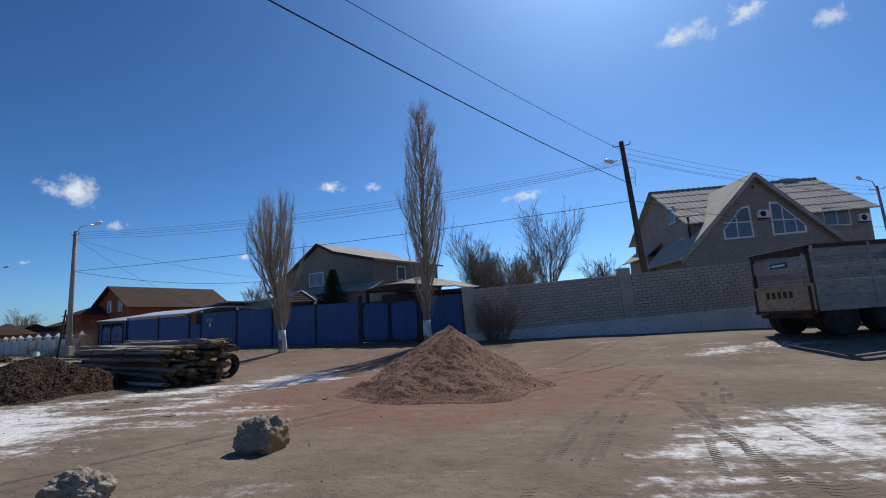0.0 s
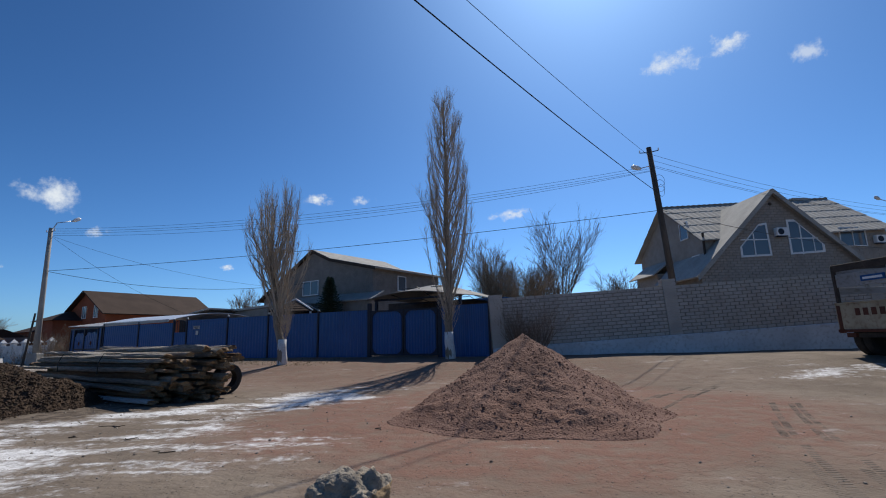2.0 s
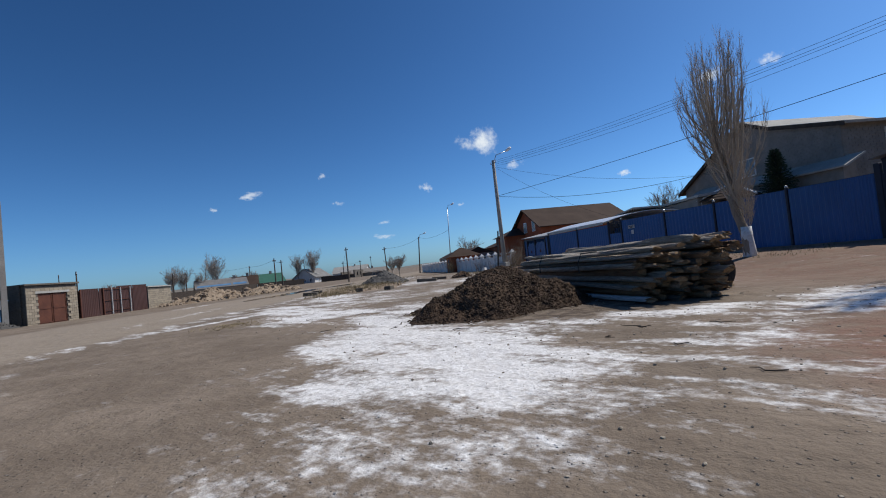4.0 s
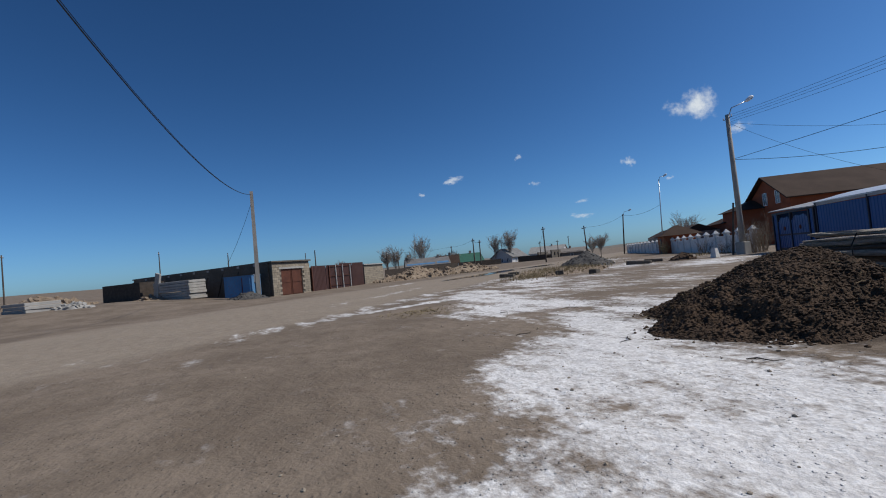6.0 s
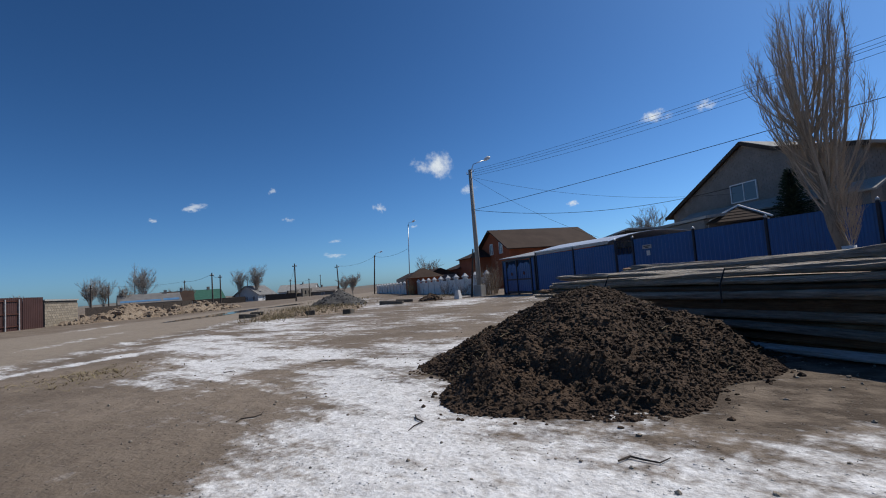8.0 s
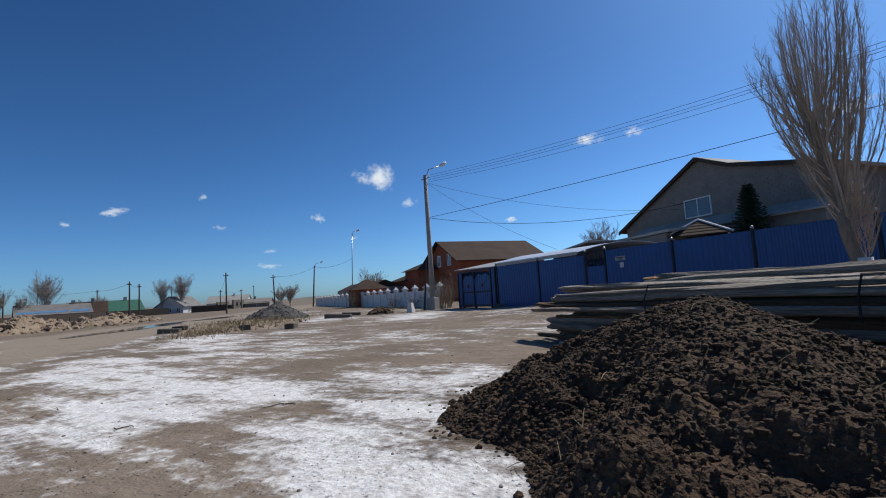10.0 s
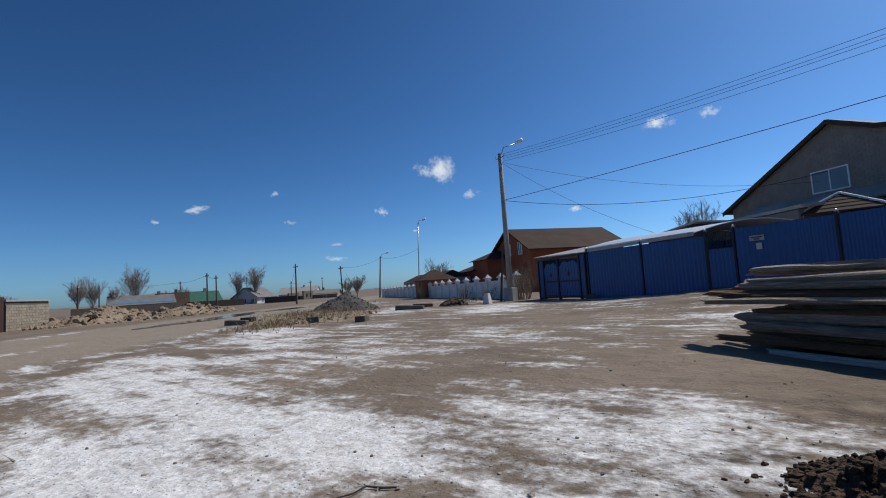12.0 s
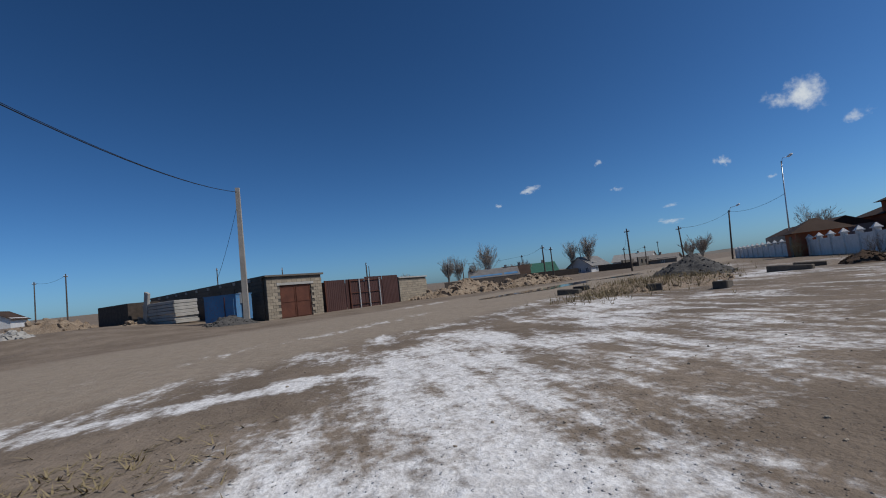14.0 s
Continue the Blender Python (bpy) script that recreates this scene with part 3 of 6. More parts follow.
def brick_wall():
    w = thing("garden_wall", WALL, "pale silicate brick garden wall on a whitewashed plinth", "wall", "", "structure")
    part("core", Mesh().box(.02, 24, -.10, .10, -.05, 14 * CO - .02), M_MORTAR, w, "dark recessed mortar")
    pl = Mesh().box(0, 24, -.26, .2, -2.2, -.14).box(0, 24, -.30, .24, -.14, 0, c=.02)
    part("plinth", pl, M_PLINTH, w, "whitewashed concrete plinth with a projecting cap")
    for px in (.25, 7.1, 15.2):
        pi = Mesh()
        for k in range(16 if px > 1 else 15):
            pi.box(px - .264, px + .264, -.17, .17, k * CO + .012, (k + 1) * CO - .010, c=.006)
        pi.box(px - .24, px + .24, -.15, .15, 0, (16 if px > 1 else 15) * CO - .02)
        part("pillar", pi, M_BRICKW, w, "brick pillar rising over the wall")
    one = Mesh().box(.013, BL - .013, -.125, .125, .014, CO - .012, c=.008).data("brick", M_BRICKW)
    half = Mesh().box(.013, BL / 2 - .013, -.125, .125, .014, CO - .012, c=.008).data("brick", M_BRICKW)
    rest = Mesh()
    for k in range(14):
        x = .52
        if k % 2:
            part("brick", half, M_BRICKW, w, at=Matrix.Translation((x, 0, k * CO)))
            x += BL / 2
        while x < 23.6:
            if x > 0:
                if x < 7.4:
                    part("brick", one, M_BRICKW, w, at=Matrix.Translation((x, random.uniform(-.004, .004), k * CO)))
                else:
                    rest.box(x + .013, x + BL - .013, -.125, .125, k * CO + .014, (k + 1) * CO - .012)
            x += BL
    tagged(part("brickwork", rest, M_BRICKW, w), kind="stuff")


# ---- houses ----
def slab_roof(parent, pts, t, material, name="roof", label=""):
    a, b, c = (Vector(p) for p in pts[:3])
    nn = (b - a).cross(c - a).normalized() * t
    if nn.z < 0:
        nn = -nn
    return part(name, Mesh().prism(pts, [tuple(Vector(p) + nn) for p in pts]), material, parent, label)


def window(parent, o, u, w, h, lights=2, name="window", d=None):
    """A framed window: o its lower corner, u along the wall, d out of the wall."""
    u = Vector(u).normalized()
    d = Vector(d).normalized() if d is not None else u.cross(Vector((0, 0, 1)))
    z = Vector((0, 0, 1))
    o = Vector(o)
    def bar(a0, a1, z0, z1, dep):
        q = [o + u * a0 + z * z0, o + u * a1 + z * z0, o + u * a1 + z * z1, o + u * a0 + z * z1]
        return [p - d * .05 for p in q], [p + d * dep for p in q]
    fr = Mesh()
    e = .07
    win = part(name, fr.prism(*bar(0, w, 0, e, .06)), M_PVC, parent, "white plastic framed window")
    for q in ((0, w, h - e, h), (0, e, e, h - e), (w - e, w, e, h - e)):
        part("frame_bar", Mesh().prism(*bar(*q, .06)), M_PVC, win)
    for i in range(1, lights):
        x = w * i / lights
        part("mullion", Mesh().prism(*bar(x - .03, x + .03, e, h - e, .05)), M_PVC, win)
    for i in range(lights):
        part("pane", Mesh().prism(*bar(w * i / lights + .04, w * (i + 1) / lights - .04, e, h - e, .015)), M_GLASS, win)
    return win


def courses(m, a, b, z0, top, t=.02, ch=.16, bl=.42):
    """Brick courses on a wall from a to b: small proud blocks under the line top(s)."""
    a, b = Vector((*a, 0)), Vector((*b, 0))
    u = (b - a).normalized()
    L = (b - a).length
    nrm = Vector((u.y, -u.x, 0))
    k = 0
    z = z0
    while z < 14:
        s = -(bl / 2) * (k % 2)
        hit = False
        while s < L:
            x0, x1 = max(s, 0) + .018, min(s + bl, L) - .018
            if x1 - x0 > .08 and z + ch < min(top(x0), top(x1)):
                hit = True
                q = [a + u * x0, a + u * x1, a + u * x1 + nrm * t, a + u * x0 + nrm * t]
                m.prism([(p.x, p.y, z + .018) for p in q], [(p.x, p.y, z + ch - .018) for p in q])
            s += bl
        k += 1
        z += ch
        if not hit and z > z0 + 3:
            break
    return m


def grey_house():
    """Two-storey grey brick house behind the fence."""
    h = thing("brick_house", Matrix.Identity(4), "grey brick house with a wide dark-edged gable", "house")
    E0, A0, C0 = Vector((-18.0, 49.0, 5.3)), Vector((-12.2, 44.7, 9.1)), Vector((-6.5, 40.5, 6.95))
    K0 = Vector((-10.3, 43.3, 8.05))
    d = Vector((.593, .805, 0)) * 9
    body = Mesh()
    low = [(E0.x, E0.y, -.5), (C0.x, C0.y, -.5)]
    poly = [low[0], low[1], tuple(C0), tuple(K0), tuple(A0), tuple(E0)]
    body.prism(poly, [tuple(Vector(p) + d) for p in poly])
    part("wall", body, M_MORTAR, h, "grey mortar wall")
    uu = (C0 - E0)
    Lh = math.hypot(uu.x, uu.y)
    sA, sK = Lh * (A0.x - E0.x) / uu.x, Lh * (K0.x - E0.x) / uu.x
    top = lambda s: float(np.interp(s, [0, sA, sK, Lh], [5.3, 9.1, 8.05, 6.95]))
    tagged(part("brickwork", courses(Mesh(), (E0.x, E0.y), (C0.x, C0.y), .2, top), M_GREYBRICK, h), kind="stuff")
    c2 = C0 + d
    tagged(part("brickwork", courses(Mesh(), (C0.x, C0.y), (c2.x, c2.y), .2, lambda s: 6.9), M_GREYBRICK, h), kind="stuff")
    ov = Vector((-.593, -.805, 0)) * .35
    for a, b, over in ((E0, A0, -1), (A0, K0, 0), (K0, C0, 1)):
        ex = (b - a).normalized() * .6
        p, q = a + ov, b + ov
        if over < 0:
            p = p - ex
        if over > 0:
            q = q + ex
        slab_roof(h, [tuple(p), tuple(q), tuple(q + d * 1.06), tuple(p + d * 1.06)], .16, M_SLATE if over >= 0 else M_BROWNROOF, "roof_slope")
        part("barge_board", Mesh().prism([tuple(p - Vector((0, 0, .12))), tuple(q - Vector((0, 0, .12))), tuple(q + Vector((0, 0, .14))), tuple(p + Vector((0, 0, .14)))],
             [tuple(v - ov.normalized() * -.05) for v in (p - Vector((0, 0, .12)), q - Vector((0, 0, .12)), q + Vector((0, 0, .14)), p + Vector((0, 0, .14)))]), M_WOODDK, h, "dark timber barge board")
    u = Vector((.81, -.587, 0))
    nrm = Vector((-.587, -.81, 0))
    window(h, Vector((-13.35, 45.55, 5.2)) + nrm * .03, u, 2.1, 1.3, 2, d=nrm)
    window(h, C0 + Vector((.593, .805, 0)) * 3.0 + Vector((.81, -.587, 0)) * .03 + Vector((0, 0, -1.7)), Vector((.593, .805, 0)), 1.1, 1.3, 1, d=Vector((.81, -.587, 0)))
    # lower porch roofs in front
    p0, p1 = Vector((-17.2, 46.2, 4.3)), Vector((-6.3, 38.4, 4.2))
    slab_roof(h, [tuple(p0), tuple(p1), tuple(p1 + Vector((.8, 1.6, .75))), tuple(p0 + Vector((.8, 1.6, .75)))], .1, M_SLATE, "porch_roof", "corrugated grey slate porch roof")
    part("porch_wall", Mesh().prism([(-16.9, 46.4, -.5), (-6.5, 38.9, -.5), (-6.0, 39.9, -.5), (-16.2, 47.4, -.5)], [(-16.9, 46.4, 4.3), (-6.5, 38.9, 4.25), (-6.0, 39.9, 4.7), (-16.2, 47.4, 4.7)]), M_MORTAR, h)
    g = thing("garden_pavilion", Matrix.Translation((-12.3, 39.6, 0)), "small pavilion with a tiled dark hipped roof", "pavilion")
    q = [(-1.7, -1.5), (1.7, -1.5), (1.7, 1.5), (-1.7, 1.5)]
    for i in range(4):
        a, b = q[i], q[(i + 1) % 4]
        for k in range(5):
            t0, t1 = k / 5, (k + 1) / 5
            w = lambda p, t: (p[0] * (1 - t), p[1] * (1 - t))
            za = 3.45 + .95 * t0
            zb = 3.45 + .95 * t1
            part("roof_course", Mesh().prism([(*w(a, t0), za - .03), (*w(b, t0), za - .03), (*w(b, t1), zb), (*w(a, t1), zb)], [(*w(a, t0), za + .04), (*w(b, t0), za + .04), (*w(b, t1), zb + .01), (*w(a, t1), zb + .01)]), M_BROWNROOF, g)
    for a, b in ((q[0], (0, 0)), (q[1], (0, 0)), (q[2], (0, 0)), (q[3], (0, 0))):
        part("hip_cap", Mesh().tube([(*a, 3.5), (0, 0, 4.46)], [.06, .06], 6), M_PVC, g, "white hip ridge cap")
    for p in q:
        part("column", Mesh().box(p[0] * .88 - .06, p[0] * .88 + .06, p[1] * .88 - .06, p[1] * .88 + .06, -.2, 3.5), M_PVC, g)
    out = thing("outbuilding", Matrix.Identity(4), "low brick outbuilding with a pale flat roof edge", "shed")
    part("wall", Mesh().prism([(-18.4, 41.5, -.3), (-13.9, 38.0, -.3), (-11.9, 41.0, -.3), (-16.4, 44.5, -.3)], [(-18.4, 41.5, 3.6), (-13.9, 38.0, 3.75), (-11.9, 41.0, 3.9), (-16.4, 44.5, 3.8)]), M_GREYBRICK, out)
    slab_roof(out, [(-18.8, 41.5, 3.62), (-13.7, 37.6, 3.77), (-11.5, 41.0, 4.1), (-16.4, 45, 4.0)], .16, M_SLATE)
    dk = thing("timber_shed", Matrix.Identity(4), "dark timber shed with a sloping tin roof", "shed")
    part("wall", Mesh().prism([(-21.5, 40.5, -.2), (-18.6, 38.6, -.2), (-16.6, 42, -.2), (-19.5, 44, -.2)], [(-21.5, 40.5, 3.2), (-18.6, 38.6, 3.7), (-16.6, 42, 3.7), (-19.5, 44, 3.2)]), M_WOODDK, dk)
    slab_roof(dk, [(-22.2, 40.6, 3.15), (-18.3, 38.2, 3.75), (-16.3, 42, 3.75), (-20.2, 44.4, 3.15)], .1, M_TINDULL)


def red_house():
    """Red brick house with a brown metal roof."""
    h = thing("red_brick_house", Matrix.Identity(4), "red brick house with a brown metal gable roof", "house")
    A = Vector((-44.4, 62.4, 7.9))
    r = Vector((.55, .835, 0))
    g = Vector((.835, -.55, 0))
    B = A + r * 13.5
    hw = 5.2
    e0, e1 = A + g * hw - Vector((0, 0, 2.7)), A - g * hw - Vector((0, 0, 2.7))
    poly = [(e0.x, e0.y, -.3), (e1.x, e1.y, -.3), tuple(e1), tuple(A), tuple(e0)]
    part("wall", Mesh().prism(poly, [tuple(Vector(p) + r * 13) for p in poly]), M_REDBRICK, h)
    o = -r * .6
    for e in (e0, e1):
        x = (e - A).normalized() * .7
        slab_roof(h, [tuple(A + o), tuple(e + x + o), tuple(e + x + r * 13.8), tuple(A + r * 13.8)], .14, M_BROWNROOF, "roof_slope")
    for s, w in ((-.9, 1.0), (2.2, 1.0)):
        window(h, A + g * (s + w) - r * .04 + Vector((0, 0, -3.3)), -g, w, 1.5, 2, d=-r)
    low = thing("brick_annex", Matrix.Identity(4), "low red brick annex with stepped brown roofs", "house")
    a = Vector((-47.5, 60.5, 0))
    for k, (off, hh, w) in enumerate(((Vector((-1.5, 1.5, 0)), 4.4, 5), (Vector((-6, 4.5, 0)), 3.2, 7))):
        c = a + off
        q = [c + g * w / 2, c - g * w / 2, c - g * w / 2 + r * 5, c + g * w / 2 + r * 5]
        part("wall", Mesh().prism([(p.x, p.y, -.3) for p in q], [(p.x, p.y, hh) for p in q]), M_REDBRICK, low)
        q2 = [c + g * (w / 2 + .5) - r * .5, c - g * (w / 2 + .5) - r * .5, c - g * (w / 2 + .5) + r * 5.5, c + g * (w / 2 + .5) + r * 5.5]
        top = c + r * 2.5
        rf = Mesh()
        for i in range(4):
            p, q3 = q2[i], q2[(i + 1) % 4]
            rf.poly([(p.x, p.y, hh), (q3.x, q3.y, hh), (top.x, top.y, hh + 1.3)])
        rf.poly([(p.x, p.y, hh) for p in q2])
        part("roof", rf, M_BROWNROOF, low)
    long = thing("long_garden_building", Matrix.Identity(4), "long low building with a dark shallow roof", "house")
    p0, p1 = Vector((-51, 62.5, 0)), Vector((-66, 72, 0))
    d = (p1 - p0).normalized()
    b = Vector((d.y, -d.x, 0)) * -5
    q = [p0, p1, p1 + b, p0 + b]
    part("wall", Mesh().prism([(p.x, p.y, -.3) for p in q], [(p.x, p.y, 2.5) for p in q]), M_MORTAR, long)
    part("roof", Mesh().prism([(p.x, p.y, 2.5) for p in q], [((p0 + b / 2).x, (p0 + b / 2).y, 3.5), ((p1 + b / 2).x, (p1 + b / 2).y, 3.5), ((p1 + b / 2 + b * .01).x, (p1 + b / 2 + b * .01).y, 3.5), ((p0 + b / 2 + b * .01).x, (p0 + b / 2 + b * .01).y, 3.5)]), M_BROWNROOF, long)


def white_fence():
    """White wall with capped piers, a guard house in its middle."""
    def run(a, b, n, label):
        a, b = Vector(a), Vector(b)
        d = b - a
        L = d.length
        m = Matrix.Translation(a) @ pose(0, 0, 0, 0, 0, math.degrees(math.atan2(d.y, d.x)))
        w = thing("white_wall", m, label, "wall")
        for i in range(n):
            x0, x1 = L * i / n, L * (i + 1) / n
            part("panel", Mesh().box(x0 + .18, x1 - .18, -.07, .07, -.4, 1.42, c=.02), M_LIME, w)
        for i in range(n + 1):
            x = L * i / n
            pier = part("pier", Mesh().box(x - .19, x + .19, -.19, .19, -.4, 1.62, c=.02), M_LIME, w)
            cap = Mesh().prism([(x - .28, -.28, 1.62), (x + .28, -.28, 1.62), (x + .28, .28, 1.62), (x - .28, .28, 1.62)], [(x - .28, -.28, 1.7), (x + .28, -.28, 1.7), (x + .28, .28, 1.7), (x - .28, .28, 1.7)])
            cap.prism([(x - .24, -.24, 1.7), (x + .24, -.24, 1.7), (x + .24, .24, 1.7), (x - .24, .24, 1.7)], [(x - .03, -.03, 1.98), (x + .03, -.03, 1.98), (x + .03, .03, 1.98), (x - .03, .03, 1.98)])
            part("cap", cap, M_LIME, pier, "pyramid-shaped white pier cap")
    run((-30.2, 39.2, 0), (-51.2, 54.2, 0), 9, "whitewashed garden wall with capped piers")
    run((-54.6, 56.8, 0), (-80, 73.8, 0), 11, "whitewashed garden wall continuing past the guard house")
    gh = thing("guard_house", pose(-52.9, 55.5, 0, 0, 0, 144), "small red brick guard house with a brown hipped roof", "guard house")
    part("wall", Mesh().box(-2, 2, -3, 1, -.4, 2.2), M_REDBRICK, gh)
    q = [(-2.5, -3.5), (2.5, -3.5), (2.5, 1.5), (-2.5, 1.5)]
    rf = Mesh().prism([(*p, 2.2) for p in q], [(p[0] * .08, -1 + (p[1] + 1) * .08, 3.5) for p in q])
    part("roof", rf, M_BROWNROOF, gh)
    part("door", Mesh().box(-.45, .45, 1.0, 1.05, -.1, 1.95), M_FRAME, gh, "dark steel door")


def gable_house():
    """Large house behind the brick wall: slate roof and a steep front gable with cut windows."""
    place = Matrix.Translation((0, 0, 1.342)) @ Matrix.Rotation(.017, 4, "Z") @ Matrix.Scale(1.1, 4) @ Matrix.Translation((0, 0, -1.342))
    h = thing("slate_roofed_house", place, "large pale brick house with grey slate roof and front gable", "house")
    x0, x1, yf, yb, yr = 19.6, 34.0, 36.9, 47.5, 42.2
    ze, zr = 8.5, 12.2
    k = .045
    zz = lambda x, z: z + k * (x - 24)
    poly = [(x0, yf, 0), (x0, yb, 0), (x0, yb, zz(x0, ze)), (x0, yr, zz(x0, zr) - .15), (x0, yf, zz(x0, ze))]
    poly2 = [(x1, p[1], p[2] + (k * (x1 - x0) if p[2] else 0)) for p in poly]
    part("wall", Mesh().prism(poly, poly2), M_HOUSEBRICK, h)
    tagged(part("brickwork", courses(Mesh(), (x0, yf), (x1, yf), 1.0, lambda s: zz(x0 + s, ze) - .1, .02, .2, .5), M_HOUSEBRICK, h), kind="stuff")
    for (ya, yb2) in ((yf - .5, yr), (yb + .5, yr)):
        dz = (zr - ze) / (yr - yf) * .5
        rows = 5
        for r in range(rows):
            ta, tb = r / rows, (r + 1) / rows + .02
            f = lambda x, t: (x, ya + (yb2 - ya) * t, zz(x, ze - dz + (zr - ze + dz) * t))
            sh = Mesh()
            n = 64
            kk = len(sh.v)
            for i in range(n + 1):
                x = x0 - .5 + (x1 - x0 + 1) * i / n
                w = .05 * (i % 2)
                a, b = f(x, ta), f(x, tb)
                sh.v += [(a[0], a[1], a[2] + .07 + w), (b[0], b[1], b[2] + .02 + w), (a[0], a[1], a[2] - .0), (b[0], b[1], b[2] - .05)]
            for i in range(n):
                a, b = kk + 4 * i, kk + 4 * i + 4
                sh.f += [(a, b, b + 1, a + 1), (a + 2, a + 3, b + 3, b + 2), (a, a + 2, b + 2, b)]
                sh.m += [0, 0, 0]
            part("slate_strip", sh, M_SLATE, h)
    # front gable
    gy = 35.4
    ap, gl, gr = (24.0, 11.35), (18.2, 5.5), (30.2, 5.9)
    poly = [(gl[0], gy, 0), (gr[0], gy, 0), (gr[0], gy, gr[1]), (ap[0], gy, ap[1]), (gl[0], gy, gl[1])]
    part("gable_wall", Mesh().prism(poly, [(p[0], yf + 3.5, p[2]) for p in poly]), M_MORTAR, h)
    top = lambda s: float(np.interp(s + gl[0], [gl[0], ap[0], gr[0]], [gl[1], ap[1], gr[1]]))
    tagged(part("brickwork", courses(Mesh(), (gl[0], gy), (gr[0], gy), 1.0, top, .02, .2, .5), M_HOUSEBRICK, h), kind="stuff")
    for e, s in ((gl, -1), (gr, 1)):
        ex, ez = e[0] + s * .5, e[1] - .5
        slab_roof(h, [(ap[0], gy - .5, ap[1]), (ex, gy - .5, ez), (ex, yf + 4.5, ez), (ap[0], yf + 4.5, ap[1])], .12, M_SLATE, "gable_roof")
        part("barge_board", Mesh().prism([(ap[0], gy - .52, ap[1] - .25), (ex, gy - .52, ez - .25), (ex, gy - .52, ez + .1), (ap[0], gy - .52, ap[1] + .1)],
             [(ap[0], gy - .47, ap[1] - .25), (ex, gy - .47, ez - .25), (ex, gy - .47, ez + .1), (ap[0], gy - .47, ap[1] + .1)]), M_SLATE, h)
    # windows cut along the slope
    def cut_window(pts, bars):
        sides = []
        y = gy - .06
        n = len(pts)
        c = Vector((sum(p[0] for p in pts) / n, sum(p[1] for p in pts) / n))
        ins = [c + (Vector(p) - c) * .88 for p in pts]
        for i in range(n):
            a, b, a2, b2 = pts[i], pts[(i + 1) % n], ins[i], ins[(i + 1) % n]
            sides.append(Mesh().prism([(a[0], y, a[1]), (b[0], y, b[1]), (b2[0], y, b2[1]), (a2[0], y, a2[1])], [(a[0], gy, a[1]), (b[0], gy, b[1]), (b2[0], gy, b2[1]), (a2[0], gy, a2[1])]))
        win = part("window", sides[0], M_PVC, h, "white framed window cut along the gable slope")
        for q in sides[1:]:
            part("frame_bar", q, M_PVC, win)
        for q in bars:
            part("mullion", Mesh().box(q[0], q[1], y, gy, q[2], q[3]), M_PVC, win)
        part("pane", Mesh().prism([(p[0], gy - .03, p[1]) for p in ins], [(p[0], gy, p[1]) for p in ins]), M_GLASS, win)
    cut_window([(21.3, 6.45), (23.6, 6.55), (23.5, 9.0), (22.9, 8.9), (21.3, 7.2)], [(22.35, 22.43, 6.5, 8.2), (21.4, 23.5, 7.7, 7.78)])
    cut_window([(25.0, 6.6), (27.6, 6.75), (27.6, 7.3), (25.6, 9.2), (25.0, 9.2)], [(25.9, 25.98, 6.6, 8.9), (25.1, 27.2, 7.75, 7.83), (26.8, 26.87, 6.7, 8.0)])
    window(h, (30.2, yf - .02, 7.4), (1, 0, 0), 2.1, 1.5, 2, d=(0, -1, 0))
    window(h, (x0 - .03, 40, 8.6), (0, -1, 0), 1.2, 1.4, 1, d=(-1, 0, 0))
    window(h, (x0 - .03, 38.6, 5.2), (0, -1, 0), 1.0, 1.9, 1, d=(-1, 0, 0))
    part("drain_pipe", Mesh().tube([(x0 - .1, yf - .15, 1), (x0 - .1, yf - .15, 8.6)], [.09, .09], 8), M_WOODDK, h, "dark rusty drain pipe")
    part("gable_vent", Mesh().tube([(24.0, gy - .06, 10.4), (24.0, gy + .02, 10.4)], [.12, .12], 10), M_WOODDK, h)
    part("chimney_cap", Mesh().box(31.2, 32.6, yr - .2, yr + .2, zz(31, zr), zz(31, zr) + .25), M_SLATE, h)
    for x, y, z in ((24.35, gy, 8.25), (33.2, yf, 7.9)):
        ac = thing("air_conditioner", place @ Matrix.Translation((x, y, z)), "white outdoor air conditioner unit on a brick wall", "air conditioner", "air conditioners on the house")
        part("case", Mesh().box(-.42, .42, -.4, -.05, -.3, .3, c=.03), M_PVC, ac)
        part("fan_grille", Mesh().tube([(-.1, -.4, 0), (-.1, -.43, 0)], [.23, .21], 16), M_FRAME, ac, "round dark fan grille")
        part("bracket", Mesh().box(-.35, .35, -.4, 0, -.36, -.3), M_FRAME, ac)
    yd = thing("side_annex", place, "pale side annex of the large house", "house")
    part("wall", Mesh().box(18.3, 19.5, 42, 46, 0, 6.2), M_HOUSEBRICK, yd)
    slab_roof(yd, [(17.8, 41.7, 6.0), (19.55, 41.7, 7.3), (19.55, 46.5, 7.3), (17.8, 46.5, 6.0)], .1, M_SLATE)


brick_wall()
grey_house()
red_house()
white_fence()
gable_house()

